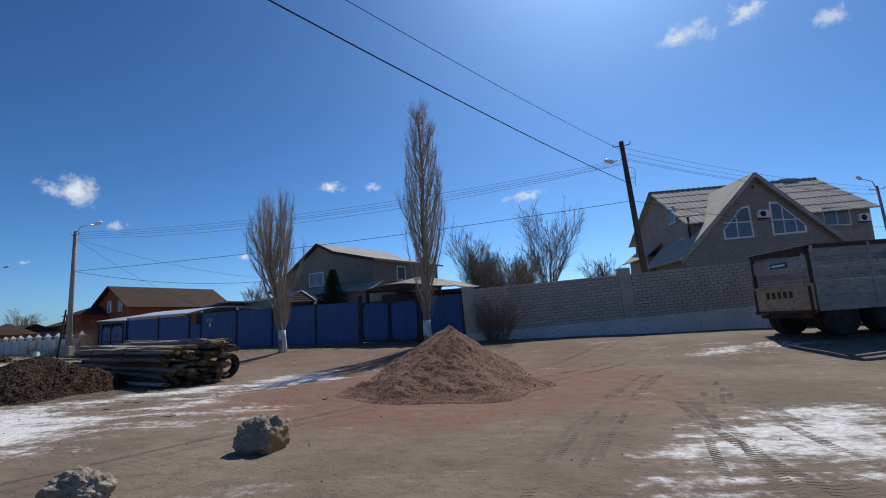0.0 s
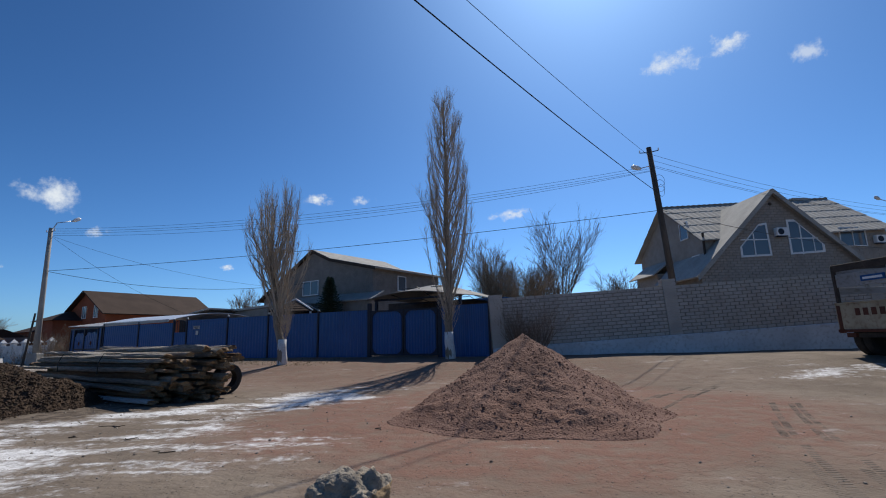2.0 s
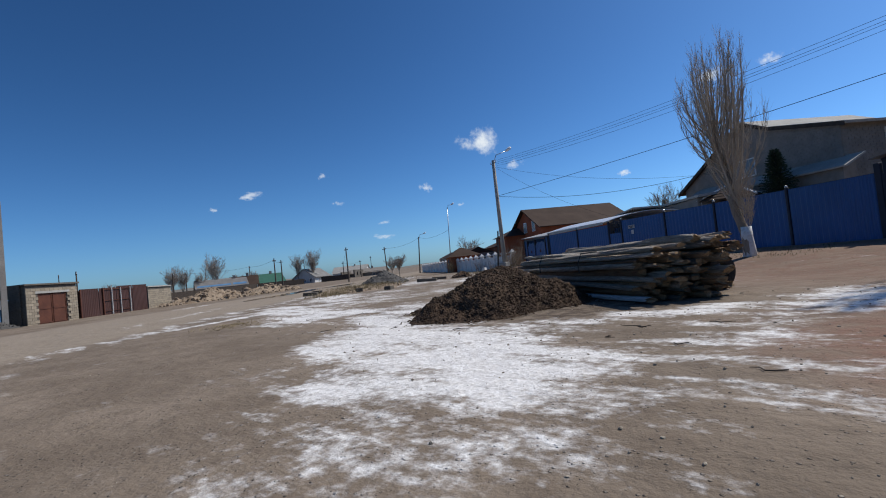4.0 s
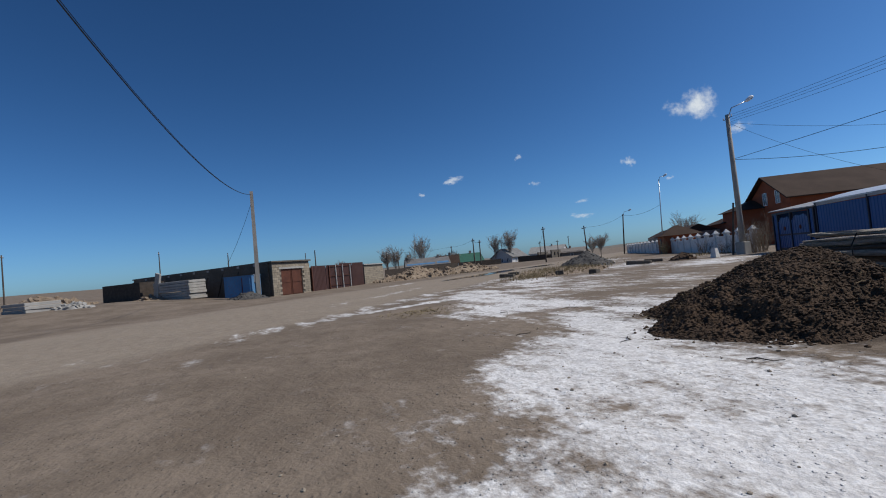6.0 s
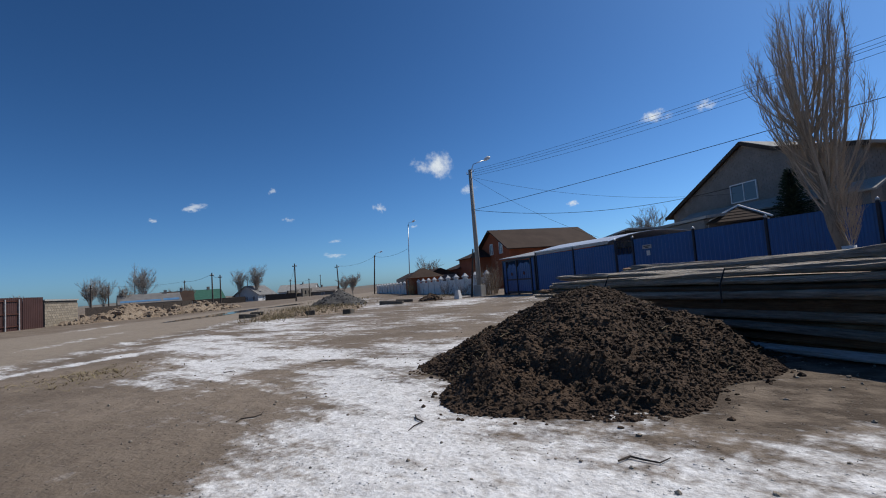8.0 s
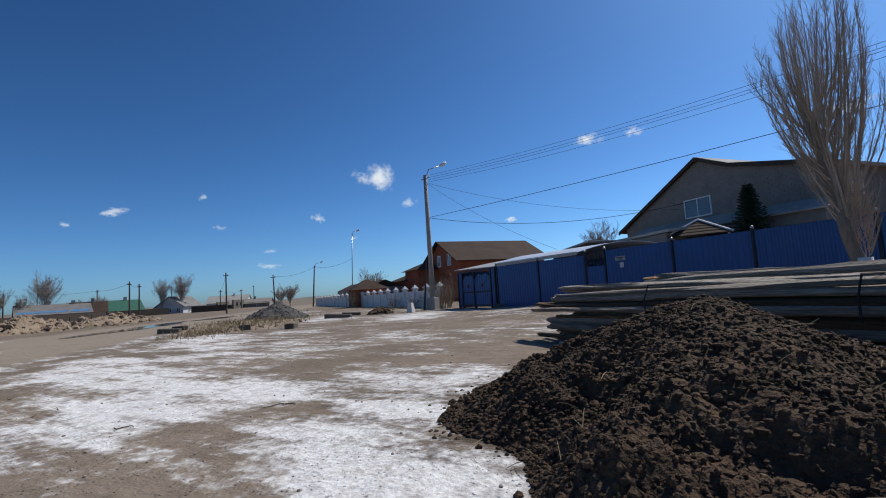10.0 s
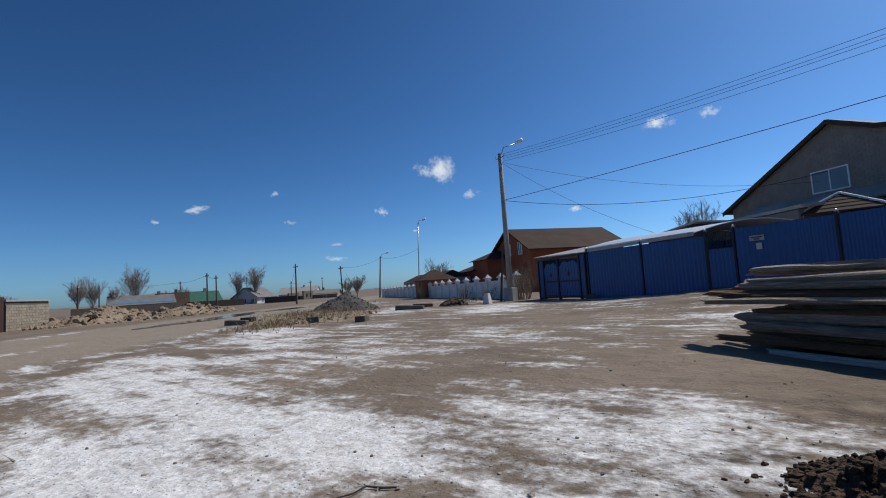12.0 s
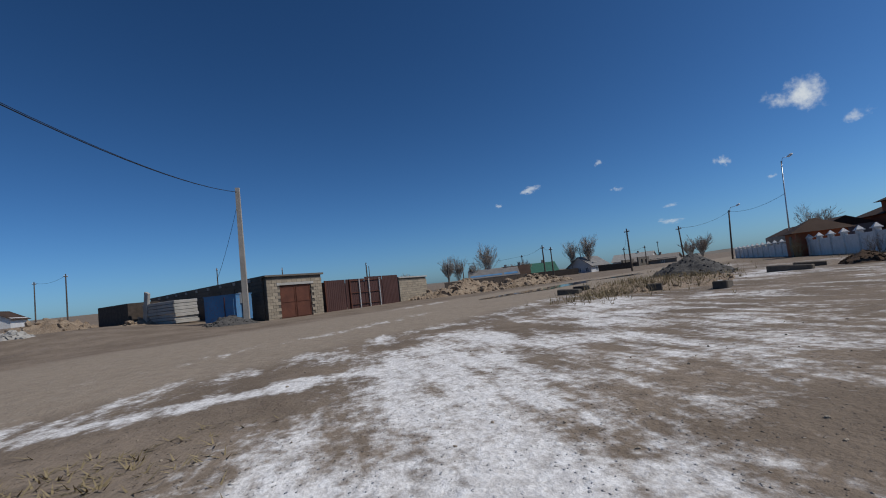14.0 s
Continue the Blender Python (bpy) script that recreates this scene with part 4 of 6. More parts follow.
# ---- heaps ----
def heap(name, cx, cy, rx, ry, ang, h, material, label, px=0.0, py=0.0, power=1.1, lump=.08, lumps=0, lump_r=(.02, .07), seed=1, segs=96, rings=40, tongues=()):
    """A heap of loose stuff: cone-like, with an uneven foot; px, py: the peak's shift; lumps: clods on it."""
    t = thing(name, Matrix.Translation((cx, cy, 0)), label, "heap")
    c, s = math.cos(radians(ang)), math.sin(radians(ang))
    def prof(u, a):
        foot = 1 + .13 * math.sin(2 * a + seed) + .09 * math.sin(3 * a + 2 * seed) + .05 * math.sin(7 * a + seed)
        for ta, tw, tl in tongues:
            dd = (a - radians(ta) + math.pi) % (2 * math.pi) - math.pi
            foot += tl * math.exp(-(dd / tw) ** 2)
        rx2, ry2 = rx * foot * u, ry * foot * u
        x, y = rx2 * math.cos(a), ry2 * math.sin(a)
        x += px * (1 - u)
        y += py * (1 - u)
        z = h * (1 - u ** power) ** 1.15 if u < 1 else 0
        wx, wy = x * c - y * s, x * s + y * c
        q = Vector((wx * 1.4 + seed * 7, wy * 1.4, 0))
        z += lump * (noise.noise(q) + .55 * noise.noise(q * 3.1) + .3 * noise.noise(q * 8) + .2 * noise.noise(q * 19) + .12 * noise.noise(q * 43)) * min(1, (1 - u) * 6) * (.4 + u)
        return wx, wy, z + gz(cx + wx, cy + wy) - .03 * (u >= 1)
    m = Mesh()
    m.v.append(prof(0, 0))
    for i in range(1, rings + 1):
        for j in range(segs):
            m.v.append(prof(i / rings, 2 * math.pi * j / segs))
    m.f += [(0, 1 + j, 1 + (j + 1) % segs) for j in range(segs)]
    for i in range(rings - 1):
        o = 1 + i * segs
        m.f += [(o + j, o + segs + j, o + segs + (j + 1) % segs, o + (j + 1) % segs) for j in range(segs)]
    m.m = [0] * len(m.f)
    part("heap_body", m, material, t, smooth=True)
    if lumps:
        rnd = random.Random(seed)
        cl = Mesh()
        for _ in range(lumps):
            u = math.sqrt(rnd.random()) * (1.0 if rnd.random() < .95 else 1.0 + .15 * rnd.random())
            a = rnd.random() * 2 * math.pi
            x, y, z = prof(min(u, .999), a)
            if u > 1:
                x, y = x * u, y * u
                z = gz(cx + x, cy + y)
            r = rnd.uniform(*lump_r) * (1 if rnd.random() < .9 else 1.7)
            clod(cl, (x, y, z + r * .02), r, rnd)
        tagged(part("loose_soil", cl, material, t), kind="stuff")
    return t


ICO = [(0, 0, 1), (.894, 0, .447), (.276, .851, .447), (-.724, .526, .447), (-.724, -.526, .447), (.276, -.851, .447),
       (.724, .526, -.447), (-.276, .851, -.447), (-.894, 0, -.447), (-.276, -.851, -.447), (.724, -.526, -.447), (0, 0, -1)]
ICOF = [(0, 1, 2), (0, 2, 3), (0, 3, 4), (0, 4, 5), (0, 5, 1), (1, 6, 2), (2, 7, 3), (3, 8, 4), (4, 9, 5), (5, 10, 1),
        (6, 7, 2), (7, 8, 3), (8, 9, 4), (9, 10, 5), (10, 6, 1), (6, 11, 7), (7, 11, 8), (8, 11, 9), (9, 11, 10), (10, 11, 6)]


def clod(m, p, r, rnd):
    k = len(m.v)
    sx, sy, sz = (rnd.uniform(.7, 1.3) for _ in range(3))
    for v in ICO:
        q = rnd.uniform(.7, 1.2) * r
        m.v.append((p[0] + v[0] * q * sx, p[1] + v[1] * q * sy, p[2] + v[2] * q * sz * .8))
    m.f += [tuple(k + i for i in f) for f in ICOF]
    m.m += [0] * 20


heap("red_sand_heap", -.05, 10.5, 1.8, 2.15, 0, 1.28, M_RED, "heap of reddish crushed sand on the dirt", .0, .55, 1.0, .085, 5200, (.004, .014), 3, 220, 100, ((222, .40, .42), (195, .28, .28), (345, .35, .14)))
heap("dark_soil_heap", -10.9, 12.2, 2.3, 2.15, -20, .95, M_DARK, "heap of dark crumbly soil on salty ground", -.1, .42, 1.2, .13, 17000, (.006, .026), 5, 300, 130, ((238, .42, -.26), (268, .38, -.13), (185, .22, .04)))
heap("gravel_heap", -40.0, 32.0, 4.1, 2.7, 140, 1.25, M_GRAVEL, "far heap of grey gravel beside the road", .3, 0, 1.1, .15, 250, (.03, .09), 8)
heap("coal_heap", -45.3, 4.9, 1.7, 1.2, 140, .55, M_GRAVEL, "small grey gravel heap by the concrete pole", 0, 0, 1.1, .12, 150, (.03, .08), 11, 48, 20)
heap("clay_bank", -60.5, 23.5, 6.5, 2.4, 118, 1.5, M_RUBBLE, "long bank of clay and broken rubble", 0, 0, .8, .5, 260, (.08, .3), 12, 64, 24)
heap("clay_bank", -67.5, 33, 7.5, 2.6, 118, 1.25, M_RUBBLE, "long bank of clay and broken rubble with dry weeds", 0, 0, .8, .45, 260, (.08, .3), 13, 64, 24)
heap("clay_bank", -56.5, -1.5, 4, 2.4, 150, .8, M_RUBBLE, "low bank of clay in front of stacked slabs", 0, 0, .9, .3, 90, (.06, .2), 14, 48, 20)
heap("clay_bank", -64, -14, 8, 4, 40, 1.3, M_RUBBLE, "low bank of clay on rising ground", 0, 0, .9, .4, 120, (.08, .25), 15, 48, 20)
heap("earth_mound", -31.6, 33.6, 1.6, .9, 140, .55, M_DARK, "small dark earth mound by the white wall", 0, 0, 1, .15, 120, (.03, .09), 16, 40, 16)
heap("grass_island", -35, 26.0, 8.5, 3.0, 138, .25, M_RUBBLE, "low earth island with dry grass between tracks", 0, 0, .5, .18, 120, (.03, .1), 17, 64, 24)


def boulder(cx, cy, s, seed, label, face=True):
    rnd = random.Random(seed)
    bm = bmesh.new()
    bmesh.ops.create_icosphere(bm, subdivisions=5, radius=1)
    off = Vector((seed * 3.1, seed * 1.7, 0))
    for v in bm.verts:
        d = v.co.normalized()
        q = 1 + .30 * noise.noise(d * 1.3 + off) + .20 * noise.noise(d * 3.2 + off) + .11 * noise.noise(d * 8 + off) + .07 * noise.noise(d * 19 + off)
        v.co = Vector((d.x * q * 1.25, d.y * q, d.z * q * .95))
        if face and v.co.x * .8 - v.co.y * .5 > .72:
            k = v.co.x * .8 - v.co.y * .5 - .72
            v.co -= Vector((.8, -.5, .1)) * k * .85
        if v.co.z < -.6:
            v.co.z = -.6
        v.co *= s
    me = bpy.data.meshes.new("boulder")
    for p in bm.faces:
        p.smooth = True
        c = p.calc_center_median() / s
        p.material_index = 1 if face and c.x * .8 - c.y * .5 > .68 and c.z < .55 else 0
    bm.to_mesh(me)
    bm.free()
    me.materials.append(M_STONE)
    me.materials.append(M_OCHRE)
    ob = new("boulder", me)
    ob.matrix_basis = pose(cx, cy, gz(cx, cy) + s * .5, 0, 0, 15)
    return tagged(ob, label, "rock")


boulder(-2.2, 5.72, .235, 2, "grey rough boulder with an ochre broken face on dirt")
boulder(-3.15, 4.15, .19, 7, "lumpy grey clod of earth on the dirt", False)

# ---- scattered pebbles and clods, beyond counting ----
def pebbles():
    rnd = random.Random(21)
    m = Mesh()
    for i in range(3600):
        t = rnd.random()
        x, y = -17 * t + rnd.gauss(0, 4.0) + 1, 9 + 4.5 * t + rnd.gauss(0, 3.2)
        r = .004 + .015 * rnd.random() ** 5
        clod(m, (x, y, gz(x, y) + r * .2), r, rnd)
    for i in range(220):
        x, y = -8.9 + rnd.gauss(0, 1.7), 12.4 + rnd.gauss(0, 1.2)
        r = .006 + .014 * rnd.random() ** 3
        clod(m, (x, y, gz(x, y) + r * .2), r, rnd)
    ob = new("pebbles", m.data("pebbles", M_STONE))
    tagged(ob, "scattered small pebbles and clods on the dirt", "pebbles", "", "stuff")


pebbles()


def straw():
    rnd = random.Random(41)
    m = Mesh()
    for _ in range(130):
        a, u = rnd.uniform(0, 6.28), math.sqrt(rnd.random())
        x, y = -10.85 + 2.0 * u * math.cos(a), 12.2 + 1.9 * u * math.sin(a)
        z = gz(x, y) + .93 * (1 - u ** 1.25) ** 1.15
        t = rnd.uniform(0, 6.28)
        L = rnd.uniform(.05, .2)
        d = Vector((math.cos(t), math.sin(t), rnd.uniform(-.1, .7))).normalized() * L
        m.tube([(x, y, z), (x + d.x * .5, y + d.y * .5, z + d.z * .5 + .01), (x + d.x, y + d.y, z + d.z)], [.003, .003, .002], 3, caps=False)
    tagged(new("straw", m.data("straw", M_GRASS)), "dry straw stems sticking in dark soil", "straw", "", "stuff")


straw()


def twigs():
    rnd = random.Random(33)
    for i in range(16):
        t = rnd.random()
        x, y = -18 * t + rnd.gauss(0, 2.0), 8.4 + 4.0 * t + rnd.gauss(0, 1.2)
        a = rnd.uniform(0, 6.3)
        L = rnd.uniform(.15, .45)
        pts = [(L * (k / 4 - .5), .05 * math.sin(k * 1.9 + i), .012) for k in range(5)]
        ob = new("stick", Mesh().tube(pts, [.006, .007, .006, .005, .003], 5).data("stick", M_WOODDK))
        ob.matrix_basis = pose(x, y, gz(x, y), 0, 0, math.degrees(a))
        tagged(ob, "thin dry stick lying on the dirt", "stick", "sticks on the ground")


twigs()


def tyre_track(x, y, dx, dy, bend, L, w, label):
    """A tread pressed in the dirt: two rows of slanted ridges."""
    m = Mesh()
    p, d = Vector((x, y, 0)), Vector((dx, dy, 0)).normalized()
    s = 0.0
    k = 0
    while s < L:
        nrm = Vector((-d.y, d.x, 0))
        for side in (-1, 1):
            q = [p + nrm * side * .012, p + nrm * side * w / 2 + d * .05, p + nrm * side * w / 2 + d * .085, p + nrm * side * .012 + d * .035]
            hgt = .0015 + .0025 * noise.noise(Vector((s * 2, side, x)))
            if noise.noise(Vector((s * .8, x, side * .3))) > -.12:
                m.prism([(v.x, v.y, gz(v.x, v.y) - .02) for v in q], [(v.x * .9 + p.x * .1, v.y * .9 + p.y * .1, gz(v.x, v.y) + hgt) for v in q])
        p = p + d * .075
        s += .075
        d.rotate(Matrix.Rotation(bend * .075, 3, "Z"))
        k += 1
    tagged(new("tyre_track", m.data("tyre_track", M_TREAD)), label, "tyre track", "tyre tracks", "stuff")


M_TREAD = mat("pressed_mud", (.105, .08, .06), (.16, .125, .095), (.22, .18, .14), 2, 30, .95, bump=.5)
for q in ((-.1, 2.6, .37, .93, -.02, 9, .22), (.33, 2.6, .37, .93, -.02, 9, .2), (1.7, 2.6, .3, .95, -.035, 8, .24), (2.05, 2.7, .3, .95, -.035, 7, .2), (2.75, 3.0, .02, 1, -.06, 5, .34), (3.35, 2.8, .08, 1, -.07, 5, .3), (.8, 9.4, .55, .83, -.04, 6, .22), (1.3, 9.2, .55, .83, -.04, 6, .22)):
    tyre_track(*q, "tyre tread pressed into the dirt")

# ---- stacked logs ----
LOGU = Vector((-.79, .61, 0)).normalized()
LOGV = Vector((.61, .79, 0)).normalized()


def log_mesh(seed, L, r, mats):
    rnd = random.Random(seed)
    m = Mesh()
    n, k = 12, 14
    for i in range(k + 1):
        t = i / k
        rr = r * (1 - .18 * t)
        bend = .35 * math.sin(t * 3 + seed) + .2 * math.sin(t * 9 + seed)
        for j in range(n):
            a = 2 * math.pi * j / n
            q = rr * (1 + .36 * noise.noise(Vector((t * 6 + seed * 5, math.cos(a) * 1.5, math.sin(a) * 1.5))) + .26 * noise.noise(Vector((t * 25, math.cos(a) * 4, math.sin(a) * 4 + seed))))
            m.v.append((t * L + rnd.uniform(-.012, .012) * (i in (0, k)), q * math.cos(a), bend + q * math.sin(a)))
    for i in range(k):
        for j in range(n):
            m.f.append((i * n + j, i * n + (j + 1) % n, (i + 1) * n + (j + 1) % n, (i + 1) * n + j))
            m.m.append(0)
    m.f += [tuple(range(n - 1, -1, -1)), tuple(range(k * n, k * n + n))]
    m.m += [1, 1]
    return m.data("log", *mats, smooth=False)


def log_stacks():
    rnd = random.Random(4)
    bark = [log_mesh(i, 1.0, 1.0, (M_BARK, M_CUT)) for i in range(6)]
    brown = [log_mesh(20 + i, 1.0, 1.0, (M_BROWNLOG, M_CUT)) for i in range(3)]
    pale = [log_mesh(30 + i, 1.0, 1.0, (M_PALELOG, M_CUT)) for i in range(3)]
    white = log_mesh(40, 1.0, 1.0, (M_WHITELOG, M_CUT))
    ang = math.degrees(math.atan2(LOGU.y, LOGU.x))
    def bundle(u0, v0, z0, rows, L, wide, tall, white_first=False, ragged=.3):
        """Rows of rough slabs and logs laid along the stack; each row steps a little in or out."""
        z = z0
        for row, n in enumerate(rows):
            rr = tall * rnd.uniform(.85, 1.15)
            step = rnd.uniform(-.05, .07) + .03 * row
            for i in range(n):
                if white_first and row == 0 and i == 0:
                    me, lab = white, "whitewashed log at the foot of the stack"
                elif (row % 3 == 1 if i == 0 else rnd.random() < .35):
                    me, lab = rnd.choice(brown), "stripped brown log in a weathered stack"
                elif (row % 4 == 3 if i < 2 else rnd.random() < .4):
                    me, lab = rnd.choice(pale), "bleached silver-grey log in a weathered stack"
                else:
                    me, lab = rnd.choice(bark), "weathered grey bark log in a stack"
                w = wide * rnd.uniform(.8, 1.15)
                h = rr * rnd.uniform(.75, 1.05)
                u = u0 + rnd.uniform(-ragged, ragged) - (.25 * i / n if z0 < .1 else 0)
                ln = L * rnd.uniform(.93, 1.05)
                p = Vector((-7.5, 12.45, 0)) + LOGU * u + LOGV * (v0 + step + wide * (1 + 1.95 * i))
                flip = rnd.random() < .4
                ob = new("log", me)
                ob.matrix_basis = Matrix.Translation((p.x, p.y, gz(p.x, p.y) + z + rr)) @ pose(0, 0, 0, 0, rnd.uniform(-.5, .5), ang + rnd.uniform(-1.0, 1.0)) @ Matrix.Translation((ln if flip else 0, 0, 0)) @ Matrix.Diagonal((-ln if flip else ln, w, h, 1))
                tagged(ob, lab, "log", "logs in the stacks")
            z += rr * 1.72
    bundle(.05, .0, 0, (8, 8, 8, 8, 7), 8.1, .105, .068, True)
    bundle(.0, .06, .61, (4, 4, 4, 3), 8.45, .105, .054)
    bundle(-.1, 1.0, .61, (5, 5, 4, 4), 6.9, .10, .072)
    for u, v in ((1.2, .3), (4.2, .3), (7.4, .3)):
        p = Vector((-7.5, 12.45, 0)) + LOGU * u + LOGV * v
        sp = new("spacer_log", log_mesh(60, 1.0, 1.0, (M_BARK, M_CUT)))
        sp.matrix_basis = Matrix.Translation((p.x, p.y, gz(p.x, p.y) + .585)) @ pose(0, 0, 0, 0, 0, ang - 90) @ Matrix.Diagonal((1.5, .05, .045, 1))
        tagged(sp, "short spacer log between the two tiers", "log", "spacer logs")
    tie = thing("log_straps", Matrix.Identity(4), "dark cable straps round the log stack", "strap")
    for s in (2.6, 5.4):
        a = Vector((-7.5, 12.45, 0)) + LOGU * s - LOGV * .02
        b = a + LOGV * .95
        part("strap", Mesh().tube([(a.x, a.y, .58), (a.x, a.y, .82), (a.x + LOGV.x * .1, a.y + LOGV.y * .1, 1.04), (b.x, b.y, 1.04), (b.x, b.y, .66)], [.012] * 5, 5), M_WIRE, tie)


log_stacks()


def tyre(m, r, w, label, standing=True, rim=None):
    t = thing("tyre", m, label, "tyre")
    prof = [(r * .56, -w * .42), (r * .75, -w * .5), (r * .94, -w * .46), (r, -w * .3), (r, w * .3), (r * .94, w * .46), (r * .75, w * .5), (r * .56, w * .42)]
    me = Mesh()
    n = 28
    for i in range(n):
        a = 2 * math.pi * i / n
        for k, (q, y) in enumerate(prof):
            s = q * (.975 if (i % 2 and k in (3, 4)) else 1)
            me.v.append((s * math.cos(a), y, s * math.sin(a)))
    k = len(prof)
    for i in range(n):
        for j in range(k):
            me.f.append((i * k + j, i * k + (j + 1) % k, ((i + 1) % n) * k + (j + 1) % k, ((i + 1) % n) * k + j))
            me.m.append(0)
    part("tread", me, M_RUBBER, t)
    return t


tyre(pose(-6.8, 14.65, gz(-6.8, 14.65) + .36, 8, 0, 60), .38, .22, "worn black tyre leaning on the log stack")

# ---- trees and shrubs ----
def branchy(m, p, d, L, r, depth, rnd, spread, up, kids, mi=0, least=.004):
    pts, rad = [Vector(p)], [r]
    d = Vector(d).normalized()
    n = 4
    for i in range(n):
        d = (d + Vector((rnd.gauss(0, .09), rnd.gauss(0, .09), up * .12))).normalized()
        pts.append(pts[-1] + d * L / n)
        rad.append(max(r * (1 - .8 * (i + 1) / n), least * .5))
    m.tube(pts, rad, 3 if depth < 2 else 4, mi, caps=False)
    if depth <= 0:
        return
    for k in range(kids[0]):
        t = rnd.uniform(.2, .95)
        i = min(int(t * n), n - 1)
        q = pts[i].lerp(pts[i + 1], t * n - i)
        a = rnd.uniform(0, 2 * math.pi)
        o = d.orthogonal().normalized()
        o.rotate(Matrix.Rotation(a, 3, d))
        nd = (d + o * spread * rnd.uniform(.6, 1.3)).normalized()
        branchy(m, q, nd, L * rnd.uniform(.35, .6), max(r * (1 - t * .75) * .5, least), depth - 1, rnd, spread, up, kids[1:], mi, least)


def poplar(x, y, H, W, seed, label, leaders=1, low=1.0, n=70, wide_at=.5):
    """A bare pyramid poplar: trunk, limbs that sweep out and then stand steep, thin twigs, whitewashed foot; wide_at: the height share where the crown is widest."""
    rnd = random.Random(seed)
    t = thing("poplar", Matrix.Translation((x, y, gz(x, y))), label, "tree", "bare poplars")
    tr = Mesh()
    r0 = .17
    stem = H * (.93 if leaders == 1 else .60)
    lean = -.05 if leaders > 1 else 0
    pts = [(.04 * math.sin(i * 1.1 + seed) + lean * i, .04 * math.cos(i * 1.7), -.2 + stem * i / 14) for i in range(15)]
    tr.tube(pts, [r0 * (1.25 if i == 0 else 1.0) * max(1 - i / (15.5 if leaders == 1 else 24), .05) ** .8 for i in range(15)], 9)
    part("trunk", tr, M_POPLAR, t, smooth=True)
    wm = Mesh()
    wm.tube([(p[0], p[1], z) for p, z in ((pts[0], -.2), (pts[0], .25), (pts[1], .65), (pts[1], 1.02))], [r0 * 1.36, r0 * 1.16, r0 * 1.08, r0 * 1.03], 12)
    part("whitewashed_foot", wm, M_LIME, t, "whitewashed trunk foot", smooth=True)
    def envelope(z):
        f = min(max((z - low) / (H - low), 0), 1)
        if f < wide_at:
            return W * (.28 + .72 * math.sin(math.pi / 2 * f / wide_at))
        return W * max(math.cos(math.pi / 2 * (f - wide_at) / (1.02 - wide_at)), .02) ** .75
    cr = Mesh()
    for k in range(n):
        f = (k + rnd.random()) / n
        z0 = low + (stem - .4 - low) * f ** 1.1
        a = k * 2.4 + rnd.gauss(0, .5)
        zt = min(z0 + rnd.uniform(.22, .46) * (H - z0) + .5, H * rnd.uniform(.9, 1.0)) if leaders == 1 else min(z0 + rnd.uniform(.30, .92) * (H - z0), H * rnd.uniform(.86, 1.0))
        rt = envelope(zt) * rnd.uniform(.5, 1.05)
        i = min(int((z0 + .2) / stem * 14), 13)
        p = Vector(pts[i]).lerp(Vector(pts[i + 1]), (z0 + .2) / stem * 14 - i)
        o = Vector((math.cos(a), math.sin(a), 0))
        wig = rnd.uniform(-.12, .12)
        side = Vector((-o.y, o.x, 0))
        steps = 7
        limb = []
        for j in range(steps + 1):
            q = j / steps
            limb.append(p * (1 - q) + Vector((p.x, p.y, zt)) * q + o * rt * (1 - (1 - q) ** 1.9) + side * wig * math.sin(q * 5 + seed))
        L = (limb[-1] - limb[0]).length
        rb = (.010 + .0085 * L) * (.8 if leaders == 1 else .85)
        cr.tube(limb, [max(rb * (1 - .85 * j / steps), .004) for j in range(steps + 1)], 4, caps=False)
        for e in range(int(8 + 8 * L)):
            q = rnd.uniform(.18, 1.0) * steps
            j = min(int(q), steps - 1)
            b = limb[j].lerp(limb[j + 1], q - j)
            up = (limb[j + 1] - limb[j]).normalized()
            w = rnd.uniform(0, 6.28)
            d = up + (Vector((math.cos(w), math.sin(w), 0)) * .42 + o * .12) * rnd.uniform(.5, 1.2)
            branchy(cr, b, d, rnd.uniform(.22, .62), .006, 1, rnd, .42, 1.1, (3,), 0, .0032)
    for k in range(110):
        a = rnd.uniform(0, 6.28)
        z = rnd.uniform(1.0, H * .27)
        branchy(cr, (.1 * math.cos(a), .1 * math.sin(a), z), (math.cos(a) * .5, math.sin(a) * .5, 1), rnd.uniform(.4, 1.15), .010, 1, rnd, .45, .9, (5,))
    part("crown", cr, M_TWIG, t)
    return t


poplar(-7.95, 22.8, 8.2, 1.3, 5, "bare poplar with split leaders and a whitewashed trunk", 2, 1.5, 80, .58)
poplar(-1.05, 21.2, 11.35, 1.1, 9, "tall slender bare poplar with a whitewashed trunk", 1, 1.6, 105, .45)


def bare_tree(x, y, H, W, seed, label, material=None, name="bare_tree", group="bare trees", least=.004, limbs=11, spread=.42):
    rnd = random.Random(seed)
    t = thing(name, Matrix.Translation((x, y, gz(x, y))), label, "tree", group)
    tr = Mesh().tube([(0, 0, -.3), (.05, 0, H * .18), (.0, .08, H * .36)], [H * .02, H * .016, H * .012], 7)
    part("trunk", tr, M_POPLAR, t, smooth=True)
    cr = Mesh()
    for k in range(limbs):
        a = k * 2.4 + rnd.gauss(0, .3)
        z = H * (.14 + .22 * rnd.random())
        out = rnd.uniform(.2, 1.0) * W / H * 1.25
        branchy(cr, (0, 0, z), (math.cos(a) * out, math.sin(a) * out, 1), (H - z) * rnd.uniform(.65, .92), H * .007, 3, rnd, spread, .4, (8, 6, 5), 0, least)
    part("crown", cr, material or M_TWIG, t)
    return t


